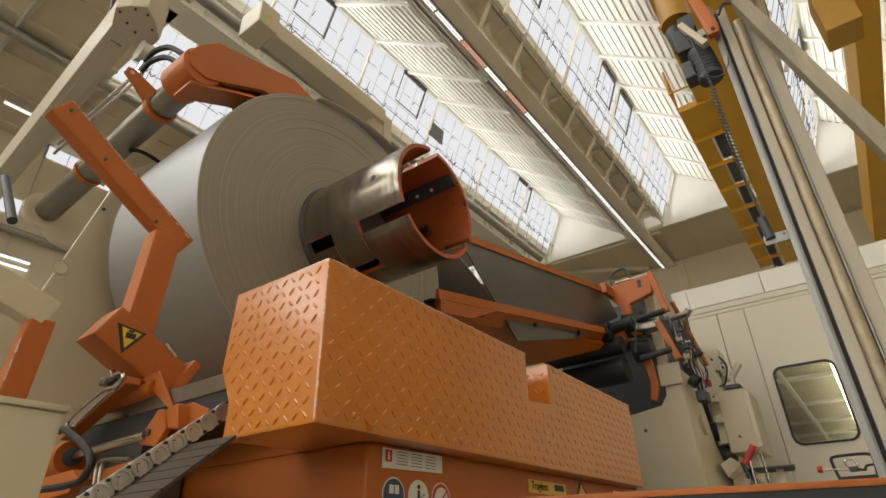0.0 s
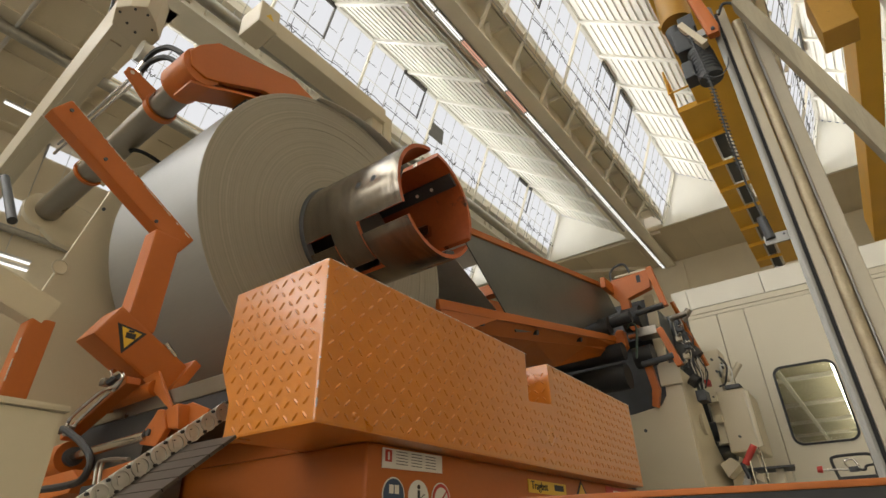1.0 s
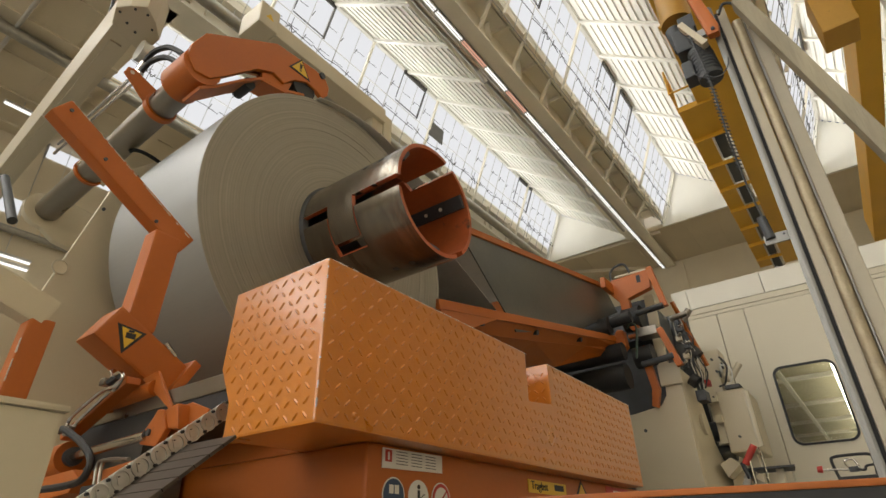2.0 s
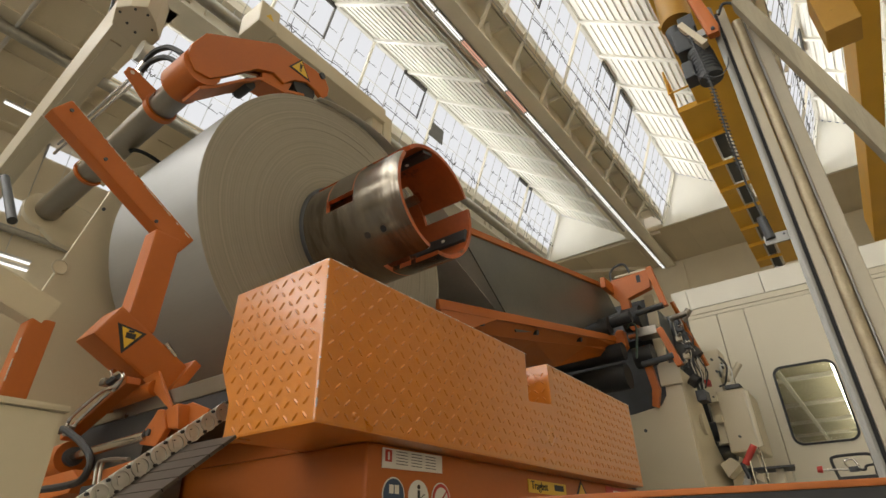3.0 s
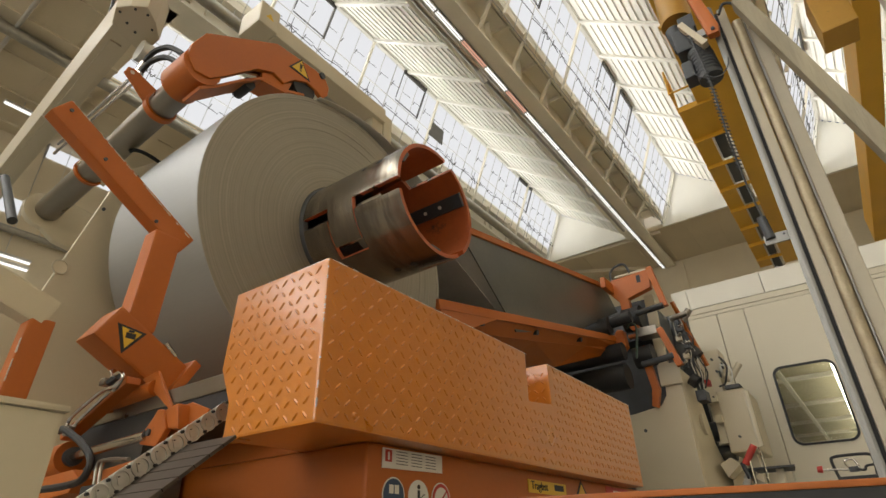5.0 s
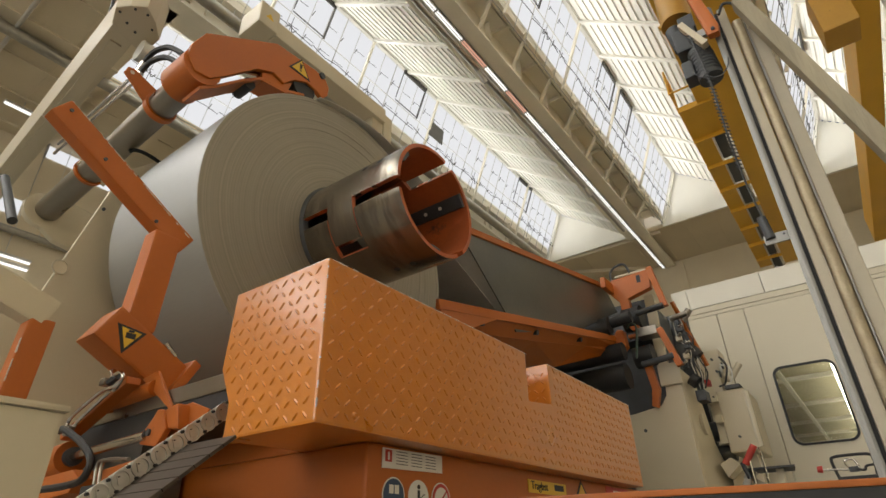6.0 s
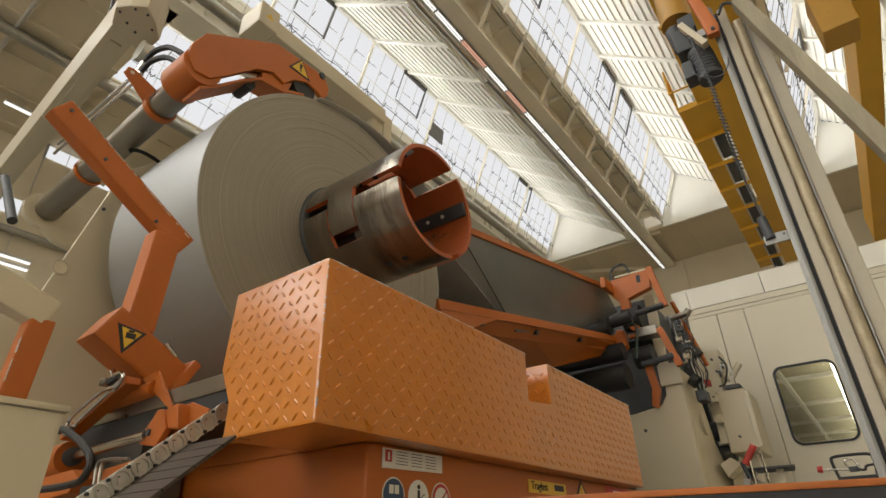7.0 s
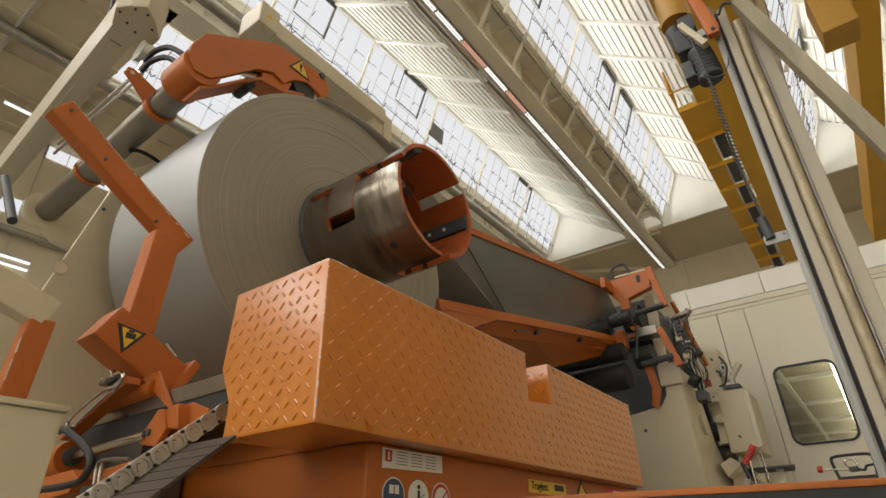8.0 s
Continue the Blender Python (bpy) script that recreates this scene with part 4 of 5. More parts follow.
for y, z in ((0.345, 1.165), (0.47, 1.06), (0.66, 0.93)):
    part("screw", rod((-1.602, y, z), (-1.597, y, z), 0.006, 8), GREY_MOTOR, guide)

guide2 = guide_arm([(0.27, 0.632), (0.475, 0.560)], GX, 0.08, 0.06, "side_guide_arm", "orange guide arm with a cream top bar")
guide2.children[0].data.materials[0] = CREAM
part("middle_bar", bar((GX, 0.460, 0.545), (GX, 0.425, FLOOR), 0.06, 0.060, (1, 0, 0.0001)), ORANGE, guide2, bevel=0.006)


def chips(a, b, normal, count, seed, size=0.006):
    """Small bare flakes along a painted edge from a to b."""
    rnd = random.Random(seed)
    a, b, n = Vector(a), Vector(b), Vector(normal).normalized()
    d = (b - a).normalized()
    w = d.cross(n)
    verts, faces = [], []
    for _ in range(count):
        c = a + (b - a) * rnd.random()
        l, h = size * (0.4 + 1.8 * rnd.random() ** 2), 0.0008 + 0.0016 * rnd.random()
        k = len(verts)
        for u, v in ((-l, -h * 0.4), (-l * 0.3, -h), (l * 0.6, -h * 0.8), (l, h * 0.3), (l * 0.2, h), (-l * 0.6, h * 0.7)):
            verts.append(tuple(c + d * u + w * v + n * 0.0006))
        for u, v in ((-l, -h * 0.4), (-l * 0.3, -h), (l * 0.6, -h * 0.8), (l, h * 0.3), (l * 0.2, h), (-l * 0.6, h * 0.7)):
            verts.append(tuple(c + d * u + w * v - n * 0.002))
        faces.append(tuple(range(k, k + 6)))
        for i in range(6):
            j = (i + 1) % 6
            faces.append((k + i, k + 6 + i, k + 6 + j, k + j))
    return verts, faces


ux, uz = 0.853, -0.521
for x in (GX - 0.011,):
    part("paint_chip", chips((x, 0.317 - 0.0193, 1.170 - 0.0316), (x, 0.66, 0.929), (0.6, -0.5, -0.6), 90, 5, 0.009), CHIP, guide, kind="stuff")
part("paint_chip", chips((GX + 0.045, 0.317 + 0.0193, 1.170 + 0.0316), (GX + 0.045, 0.775, 0.922), (0.6, 0.3, 0.6), 40, 6), CHIP, guide, kind="stuff")
part("paint_chip", chips((GX + 0.035, 0.425, 0.50), (GX + 0.035, 0.415, 0.05), (0.7, -0.7, 0), 26, 8, 0.01), CHIP, guide2, kind="stuff")


# ---------------------------------------------------------------- tread-plate cover and base
cover = thing("tread_plate_cover", "orange painted tread-plate cover box with a notch", "machine cover", (-0.95, 1.6, 0.21))
COVER = [(0.69, 0.208), (2.478, 0.208), (2.47, 0.542), (1.69, 0.549), (1.692, 0.412), (1.535, 0.396), (1.54, 0.55), (0.69, 0.55)]
part("cover", prism(COVER, "x", -1.085, -0.80), TREAD, cover, bevel=0.006)


def lozenges(place, u0, u1, v0, v1, skip=None, pitch=0.0275):
    """Raised lozenges of tread plate, alternately turned. place(u, v, h): a point of the sheet, h proud of it."""
    verts, faces = [], []
    i = 0
    u = u0 + pitch / 2
    while u < u1 - pitch * 0.3:
        j = 0
        v = v0 + pitch / 2
        while v < v1 - pitch * 0.3:
            if not (skip and skip(u, v)):
                s = 1 if (i + j) % 2 else -1
                c, d, l, w = math.cos(radians(45 * s)), math.sin(radians(45 * s)), 0.0112, 0.0030
                n = len(verts)
                for a, b, h in ((-l, 0, 0), (-l * 0.45, -w, 0), (l * 0.45, -w, 0), (l, 0, 0), (l * 0.45, w, 0), (-l * 0.45, w, 0), (-l * 0.55, 0, 0.0024), (l * 0.55, 0, 0.0024)):
                    verts.append(place(u + a * c - b * d, v + a * d + b * c, h))
                faces += [(n, n + 1, n + 6), (n + 1, n + 2, n + 7, n + 6), (n + 2, n + 3, n + 7), (n + 3, n + 4, n + 7), (n + 4, n + 5, n + 6, n + 7), (n + 5, n, n + 6)]
            v += pitch
            j += 1
        u += pitch
        i += 1
    return verts, faces


part("tread_lozenge", lozenges(lambda u, v, h: (-0.7999 + h, u, v), 0.70, 2.47, 0.215, 0.548, lambda u, v: 1.51 < u < 1.72 and v > 0.38), TREAD, cover, kind="stuff")
part("tread_lozenge", lozenges(lambda u, v, h: (u, 0.6894 - h, v), -1.118, -0.806, 0.212, 0.546, lambda u, v: u < -1.112 + 0.10 * abs(v - 0.42) + (0.03 if v < 0.31 else 0)), TREAD, cover, kind="stuff")
part("tread_lozenge", lozenges(lambda u, v, h: (u, 1.6901 - h, v), -1.112, -0.806, 0.42, 0.546), TREAD, cover, kind="stuff")
for y, z in ((0.79, 0.235), (1.16, 0.232), (1.60, 0.232), (2.0, 0.232), (2.4, 0.232)):
    part("rivet", rod((-0.80, y, z), (-0.796, y, z), 0.008, 10, 0.004), TREAD, cover)

part("paint_chip", chips((-0.8012, 0.692, 0.5488), (-0.8012, 1.538, 0.5488), (0.7, 0, 0.7), 110, 11), CHIP, cover, kind="stuff")
part("paint_chip", chips((-0.8012, 1.692, 0.548), (-0.8012, 2.47, 0.541), (0.7, 0, 0.7), 70, 12), CHIP, cover, kind="stuff")
part("paint_chip", chips((-1.116, 0.6912, 0.5488), (-0.802, 0.6912, 0.5488), (0, -0.7, 0.7), 34, 13), CHIP, cover, kind="stuff")
part("paint_chip", chips((-0.8012, 0.6912, 0.21), (-0.8012, 0.6912, 0.548), (0.7, -0.7, 0), 14, 14, 0.004), CHIP, cover, kind="stuff")

part("side_flange", prism([(-1.117, 0.5495), (-1.129, 0.368), (-1.090, 0.300), (-1.068, 0.259), (-1.089, 0.206), (-1.03, 0.2045), (-1.02, 0.5495)], "y", 0.6895, 0.72), TREAD, cover, bevel=0.002)
base = thing("machine_base", "orange painted machine base with safety stickers", "machine base", (-1.2, 1.7, FLOOR))
part("frame", block(-2.5, -0.865, 0.90, 2.62, FLOOR, 0.2075), ORANGE, base, bevel=0.008)
part("rear_sill", block(-2.45, -1.09, 0.901, 1.30, 0.2078, 0.268), ORANGE, base, bevel=0.004)
# thin dark strip that stands in for the shade under the cover
part("shadow_gap", block(-1.10, -0.875, 0.91, 2.45, 0.2, 0.2078), DARK_PLATE, base)
plate_ = part("rating_plate", prism([(0.945, 0.158), (1.163, 0.163), (1.163, 0.203), (0.945, 0.20)], "x", -0.8645, -0.8625), WHITE, base, "white warning plate with a red symbol and text bars")
part("symbol", block(-0.8622, -0.8615, 0.953, 0.975, 0.172, 0.197), SIGN_RED, plate_)
part("symbol_mark", block(-0.8614, -0.861, 0.961, 0.967, 0.176, 0.192), WHITE, plate_)
for i in range(5):
    for j in range(3):
        part("text_bar", block(-0.8622, -0.8617, 0.99 + 0.053 * j, 1.03 + 0.053 * j, 0.169 + 0.0065 * i, 0.1705 + 0.0065 * i), GREY_MOTOR, plate_)


def disc(y, z, r, x0, x1):
    return rod((x0, y, z), (x1, y, z), r, 28)


for y, mat, lab in ((0.985, SIGN_BLUE, "dark blue round read-the-manual sticker"), (1.072, WHITE, "white round sticker with a figure"), (1.158, SIGN_RED, "red ringed prohibition sticker")):
    st = part("round_sticker", disc(y, 0.105, 0.037, -0.8645, -0.8635), WHITE, base, lab)
    if mat is not WHITE:
        part("sticker_face", disc(y, 0.105, 0.034, -0.8635, -0.8628), mat, st)
    if mat is SIGN_RED:
        part("sticker_middle", disc(y, 0.105, 0.026, -0.8628, -0.8622), WHITE, st)
        part("slash", bar((-0.8618, y - 0.02, 0.085), (-0.8618, y + 0.02, 0.125), 0.001, 0.008, (1, 0, 0)), SIGN_RED, st)
    elif mat is SIGN_BLUE:
        part("book_mark", joined(block(-0.8627, -0.862, y - 0.016, y - 0.002, 0.108, 0.126), block(-0.8627, -0.862, y + 0.002, y + 0.016, 0.108, 0.126)), WHITE, st)
    else:
        part("figure", joined(block(-0.8634, -0.8626, y - 0.004, y + 0.004, 0.095, 0.12), disc(y, 0.127, 0.005, -0.8634, -0.8626), bar((-0.863, y - 0.02, 0.09), (-0.863, y + 0.02, 0.112), 0.0008, 0.004, (1, 0, 0))), SIGN_BLACK, st)
strip_sign = part("load_sign", block(-0.8645, -0.8625, 1.60, 1.86, 0.145, 0.182), SIGN_YELLOW, base, "yellow load sign with black letters")
text = bpy.data.curves.new("load_text", "FONT")
text.body, text.size, text.extrude = "Traglast", 0.034, 0.0008
text.materials.append(SIGN_BLACK)
text_ob = new("load_text", text)
text_ob.rotation_euler = (radians(90), 0, radians(90))
text_ob.location = Vector((-0.8618, 1.617, 0.155)) - origin(strip_sign)
text_ob.parent = strip_sign
part("text_bar", block(-0.8624, -0.8616, 1.775, 1.84, 0.158, 0.176), SIGN_BLACK, strip_sign)
tri2 = part("warning_triangle", prism([(1.93, 0.14), (2.05, 0.14), (1.99, 0.205)], "x", -0.8645, -0.8625), SIGN_BLACK, base, "small warning triangle")
part("triangle_face", prism([(1.95, 0.146), (2.03, 0.146), (1.99, 0.193)], "x", -0.8625, -0.8618), SIGN_YELLOW, tri2)
red = part("maker_plate", block(-0.8645, -0.8625, 2.22, 2.46, 0.165, 0.2), SIGN_RED, base, "small dark red plate")
part("text_bar", block(-0.8624, -0.8616, 2.29, 2.39, 0.178, 0.188), WHITE, red)

# near orange sheet edge under the view
sill = thing("platform_plate", "orange platform plate with a dark worn edge", "platform", (0.0, 1.0, FLOOR))
part("top_sheet", prism([(-0.58, 0.685), (0.35, 0.90), (0.35, 1.0), (-0.58, 0.78)], "z", 0.052, 0.060), WORN_EDGE, sill, bevel=0.002)
part("edge_skirt", prism([(-0.58, 0.687), (0.35, 0.902), (0.35, 0.91), (-0.58, 0.695)], "z", FLOOR, 0.0515), BLACK, sill)

# energy chain beside the base
# slat brown, darkened further to include the shadow the slats lie in
SLAT = material("brown_chain_slat", (0.055, 0.038, 0.025), 0.6, 0.1, 0.2, 6, 40, 0.05, random_tint=0.12)
chain = thing("energy_chain", "steel energy chain with oval side plates and brown slats", "cable chain", (-1.1, 0.55, 0.1))
A, B = Vector((0, 0.462, 0.065)), Vector((0, 0.742, 0.297))
D = (B - A).normalized()
N = Vector((0, -D.z, D.y))
count = 9
STEP = (B - A).length / count
for i in range(count):
    c = A + D * STEP * (i + 0.5)
    plate = [(c + D * a * STEP * 0.5 + N * b)[1:] for a, b in ((-1.0, -0.0182), (0.86, -0.0182), (0.98, -0.010), (0.98, 0.010), (0.86, 0.0182), (-1.0, 0.0182))]
    link = part("side_plate", prism([tuple(p) for p in plate], "x", -1.1600, -1.1550), GALV, chain, bevel=0.001)
    ring_o = [tuple((c - D * 0.004 + D * (0.0182 * math.cos(a)) + N * (0.0193 * math.sin(a)))[1:]) for a in [2 * math.pi * j / 20 for j in range(20)]]
    ring_i = [tuple((c - D * 0.004 + D * (0.0148 * math.cos(a)) + N * (0.0160 * math.sin(a)))[1:]) for a in [2 * math.pi * j / 20 for j in range(20)]]
    part("link_ring", ring_outline(ring_o, ring_i, "x", -1.1550, -1.1505), GALV, link)
    part("link_boss", prism([tuple((c - D * 0.004 + (D * a + N * b))[1:]) for a, b in ((-0.009, -0.006), (0.0, -0.0115), (0.008, -0.003), (0.004, 0.009), (-0.004, 0.0115))], "x", -1.1550, -1.1520), GALV, link, bevel=0.001)
    for a, b, r in ((STEP * 0.42, 0.0135, 0.0034), (STEP * 0.5, -0.0135, 0.0034), (-0.006, 0.008, 0.0012)):
        p = c + D * a + N * b
        part("rivet", rod((-1.1550, p.y, p.z), (-1.1490, p.y, p.z), r, 8), BLACK, link)
slats = 11
for i in range(slats):
    c = A + (B - A) * ((i + 0.3) / slats) - N * 0.019 - D * 0.02
    if c.y > 0.665:
        continue
    part("slat", bar((-1.1570, *tuple(c)[1:]), (-0.985, *tuple(c)[1:]), (B - A).length / slats - 0.0022, 0.007, N), SLAT, chain, bevel=0.001)

# rail block and cylinder below the guide arms
rail = thing("guide_rail", "grey steel slide rail with a black lower face", "rail", (-1.5, 0.8, 0.3))
part("top_face", block(-2.0, -1.13, 0.745, 0.90, 0.345, 0.388), ROD, rail, bevel=0.004)
part("black_face", block(-2.0, -1.14, 0.75, 0.90, 0.27, 0.345), BLACK, rail)
part("support", block(-2.0, -1.56, 0.76, 0.89, FLOOR, 0.27), DARK_PLATE, rail)
slide = thing("slide_cylinder", "orange slide with a polished hydraulic rod", "hydraulic cylinder", (-1.6, 0.66, 0.2))
part("rod", rod((-1.86, 0.70, 0.2505), (-1.43, 0.70, 0.262), 0.0125, 16), CHROME, slide, smooth=True)
for y in (0.700, 0.732):
    part("clevis", prism([(-1.422, 0.298), (-1.401, 0.322), (-1.375, 0.318), (-1.345, 0.268), (-1.374, 0.230), (-1.455, 0.243), (-1.464, 0.262)], "y", y, y + 0.016), ORANGE, slide, bevel=0.004)
part("clevis_pin", rod((-1.42, 0.695, 0.268), (-1.42, 0.752, 0.268), 0.009, 12), GREY_MOTOR, slide)
part("clevis_base", prism([(-1.375, 0.318), (-1.32, 0.326), (-1.30, 0.262), (-1.345, 0.268)], "y", 0.705, 0.743), ORANGE, slide, bevel=0.005)
part("barrel", rod((-2.05, 0.70, 0.24), (-1.83, 0.70, 0.250), 0.046, 24), ORANGE, slide, smooth=True)
part("gland", rod((-1.85, 0.70, 0.25), (-1.815, 0.70, 0.252), 0.026, 20), GREY_MOTOR, slide, smooth=True)
part("long_tube", bar((-1.90, 0.70, 0.312), (-1.57, 0.70, 0.424), 0.04, 0.022), ORANGE, slide, bevel=0.004)
part("cross_tube", rod((-1.76, 0.74, 0.398), (-1.52, 0.74, 0.403), 0.022, 16), ORANGE, slide, smooth=True)
part("tube_end", rod((-1.77, 0.74, 0.398), (-1.75, 0.74, 0.398), 0.028, 16), ORANGE, slide)
part("bracket", prism([(-2.1, 0.20), (-1.75, 0.21), (-1.70, 0.185), (-1.74, 0.15), (-2.1, 0.13)], "y", 0.68, 0.76), ORANGE, slide, bevel=0.006)
part("frame_plate", prism([(-1.56, 0.150), (-1.334, 0.160), (-1.345, 0.197), (-1.53, 0.186)], "y", 0.655, 0.73), ORANGE, slide, bevel=0.004)
pipes = thing("hydraulic_pipe", "pair of bent bright hydraulic pipes with a fitting", "pipe", (-1.8, 0.62, 0.3))
part("pipe", hose([(-1.83, 0.66, 0.31), (-1.821, 0.66, 0.326), (-1.801, 0.66, 0.354), (-1.663, 0.66, 0.399), (-1.581, 0.66, 0.403), (-1.547, 0.66, 0.422), (-1.571, 0.66, 0.439), (-1.602, 0.66, 0.437)], 0.0052), CHROME, pipes, smooth=True)
part("pipe", hose([(-1.81, 0.67, 0.31), (-1.798, 0.67, 0.324), (-1.767, 0.67, 0.346), (-1.641, 0.67, 0.394), (-1.60, 0.67, 0.40), (-1.575, 0.67, 0.42)], 0.0052), CHROME, pipes, smooth=True)
part("fitting", block(-1.675, -1.645, 0.655, 0.685, 0.418, 0.438), ROD, pipes, bevel=0.004)
part("fitting_nut", rod((-1.645, 0.67, 0.425), (-1.60, 0.67, 0.436), 0.010, 6), GREY_MOTOR, pipes)
part("cap", rod((-1.628, 0.67, 0.436), (-1.642, 0.67, 0.458), 0.009, 10), CHROME, pipes)
for x in (-1.82, -1.795):
    part("union", rod((x - 0.006, 0.665, 0.305), (x + 0.004, 0.665, 0.328), 0.010, 6), ROD, pipes)
part("hose", hose([(-1.80, 0.64, 0.31), (-1.722, 0.62, 0.303), (-1.593, 0.62, 0.255), (-1.512, 0.62, 0.207), (-1.524, 0.62, 0.165), (-1.607, 0.62, 0.155), (-1.751, 0.62, 0.156)], 0.009), BLACK, pipes, smooth=True)
for d in (0.0, 0.022):
    part("pipe", hose([(-1.415 + d, 0.60, 0.125), (-1.411 + d, 0.60, 0.145), (-1.418 + d, 0.60, 0.179), (-1.398 + d, 0.60, 0.191), (-1.30 + d, 0.60, 0.182)], 0.0042), ROD, pipes, smooth=True)
part("pipe_clamp", block(-1.45, -1.37, 0.59, 0.615, 0.115, 0.14), BLACK, pipes, bevel=0.003)
wall_box = thing("control_cabinet", "cream painted sheet metal cabinet with a bright top edge", "cabinet", (-0.95, 0.15, FLOOR))
part("body", block(-1.3, -0.75, -0.10, 0.266, FLOOR, 0.150), CREAM, wall_box, bevel=0.004)
part("lid", block(-1.31, -0.745, -0.11, 0.270, 0.1505, 0.158), CREAM, wall_box, bevel=0.003)


# ---------------------------------------------------------------- the opening jaws, strip and straightener
JAW_Y, JAW_Z = 5.6, 2.1
upper = thing("upper_guide_table", "dark steel guide table with orange edges", "guide table", (-1.75, JAW_Y, JAW_Z))
PLATE = [(2.595, 1.855), (5.34, 2.392), (5.60, 2.21), (4.36, 1.64), (3.27, 1.33)]
part("roller_end", rod((-1.62, 5.36, 2.0), (-1.44, 5.36, 2.0), 0.125, 24), BLACK, upper, smooth=True)
part("guide_plate", prism(PLATE, "x", -1.76, -1.75), DARK_PLATE, upper, "smooth dark steel plate", bevel=0.002)
part("top_edge", bar((-1.75, 2.64, 1.885), (-1.75, 5.36, 2.418), 0.05, 0.03, (1, 0, 0)), ORANGE, upper, bevel=0.003)
part("far_plate", prism([(2.9, 1.92), (5.34, 2.392), (5.60, 2.21), (4.36, 1.64), (3.54, 1.42)], "x", -2.66, -2.65), ORANGE, upper)
for y in (3.9, 4.8):
    part("cross_member", bar((-1.77, y, 2.02 + 0.19 * (y - 3.9)), (-2.64, y, 2.02 + 0.19 * (y - 3.9)), 0.10, 0.10), ORANGE, upper, bevel=0.004)
part("roller", rod((-2.6, 5.0, 1.86), (-1.66, 5.0, 1.86), 0.088, 24), BLACK, upper, "black rubber covered roller", smooth=True)
part("bearing", rod((-1.66, 5.05, 1.90), (-1.46, 5.05, 1.92), 0.055, 20), BLACK, upper, smooth=True)
part("bracket", prism([(-1.70, 2.30), (-1.66, 2.44), (-1.26, 2.46), (-1.28, 2.26), (-1.52, 2.20), (-1.50, 1.96), (-1.45, 1.86), (-1.54, 1.86), (-1.60, 1.98), (-1.61, 2.18)], "y", 5.28, 5.36), ORANGE, upper, bevel=0.008)
part("bracket_arm", block(-1.70, -1.65, 5.05, 5.28, 2.29, 2.40), ORANGE, upper, bevel=0.006)
part("lever", bar((-1.255, 5.27, 2.465), (-1.178, 5.27, 2.02), 0.06, 0.06, (0, 1, 0)), ORANGE, upper, bevel=0.01)
part("stub_shaft", rod((-1.45, 5.2, 1.99), (-1.18, 5.2, 2.01), 0.03, 16), BLACK, upper, smooth=True)
# black patch on the solid bracket, for the shade in a slot
part("slot", block(-1.40, -1.36, 5.276, 5.279, 2.34, 2.42), SIGN_BLACK, upper)
part("cover_plate", block(-1.62, -1.30, 5.30, 5.5, 2.465, 2.485), CREAM, upper)
part("hose", hose([(-1.66, 5.3, 2.44), (-1.66, 5.3, 2.53), (-1.60, 5.3, 2.59), (-1.50, 5.3, 2.59), (-1.46, 5.3, 2.48)], 0.012), GREY_MOTOR, upper, smooth=True)

HOSE_GREEN = material("green_hose", (0.045, 0.075, 0.05), 0.5, 0, 0.2, 8, 60, 0.02)
lower = thing("lower_guide_table", "orange lower guide table with bolted side plate", "guide table", (-1.7, JAW_Y, 1.7))
LT0, LT1 = (2.28, 1.205), (5.25, 1.800)  # ends of the table's upper edge


def table_facets(near, far, t):
    """A folded plate between two lines of as many points, t thick."""
    v = [p for line in (near, far) for p in line] + [(p[0] - t, p[1], p[2] + t) for line in (near, far) for p in line]
    n = len(near)
    f = []
    for i in range(n - 1):
        f += [(i, i + 1, n + i + 1, n + i), (2 * n + i, 3 * n + i, 3 * n + i + 1, 2 * n + i + 1)]
        f += [(i, 2 * n + i, 2 * n + i + 1, i + 1), (n + i, n + i + 1, 3 * n + i + 1, 3 * n + i)]
    f += [(0, n, 3 * n, 2 * n), (n - 1, 3 * n - 1, 4 * n - 1, 2 * n - 1)]
    return v, f


edge_ = [(-1.700, *LT0), (-1.700, 3.5, 1.449), (-1.700, 4.5, 1.650), (-1.700, *LT1)]
fold_ = [(-1.80, 2.38, 1.12), (-1.80, 3.63, 1.372), (-1.80, 4.66, 1.598), (-1.72, 5.25, 1.715)]
deep_ = [(-2.50, 2.38, 0.92), (-2.35, 3.72, 1.16), (-2.02, 4.45, 1.40), (-1.72, 5.25, 1.672)]
part("side_plate", table_facets(edge_, fold_, 0.012), ORANGE, lower)
part("belly_plate", table_facets([(x, y, z - 0.001) for x, y, z in fold_], deep_, 0.012), ORANGE, lower)
part("top_edge", bar((-1.70, *LT0), (-1.70, *LT1), 0.06, 0.022, (1, 0, 0)), ORANGE, lower, bevel=0.003)
part("deck", table_facets([(x - 0.03, y, z - 0.02) for x, y, z in edge_], [(-2.55, y, z - 0.02) for x, y, z in edge_], 0.01), BLACK, lower)
part("gusset", prism([(2.30, 1.19), (2.95, 1.318), (2.62, 1.16), (2.30, 1.10)], "x", -1.699, -1.692), ORANGE, lower, bevel=0.003)
part("nose_plate", prism([(1.924, 2.008), (2.544, 1.663), (3.124, 1.413), (3.344, 1.438), (3.343, 1.4355), (3.1235, 1.4105), (2.543, 1.6605), (1.923, 2.0055)], "x", -2.55, -1.782), NOSE, lower, "dull grey steel nose plate", smooth=True)
for y, z in ((2.80, 1.265), (3.56, 1.415), (4.40, 1.585)):
    part("bolt", rod((-1.775, y, z), (-1.728, y, z - 0.012), 0.020, 12), GREY_MOTOR, lower)
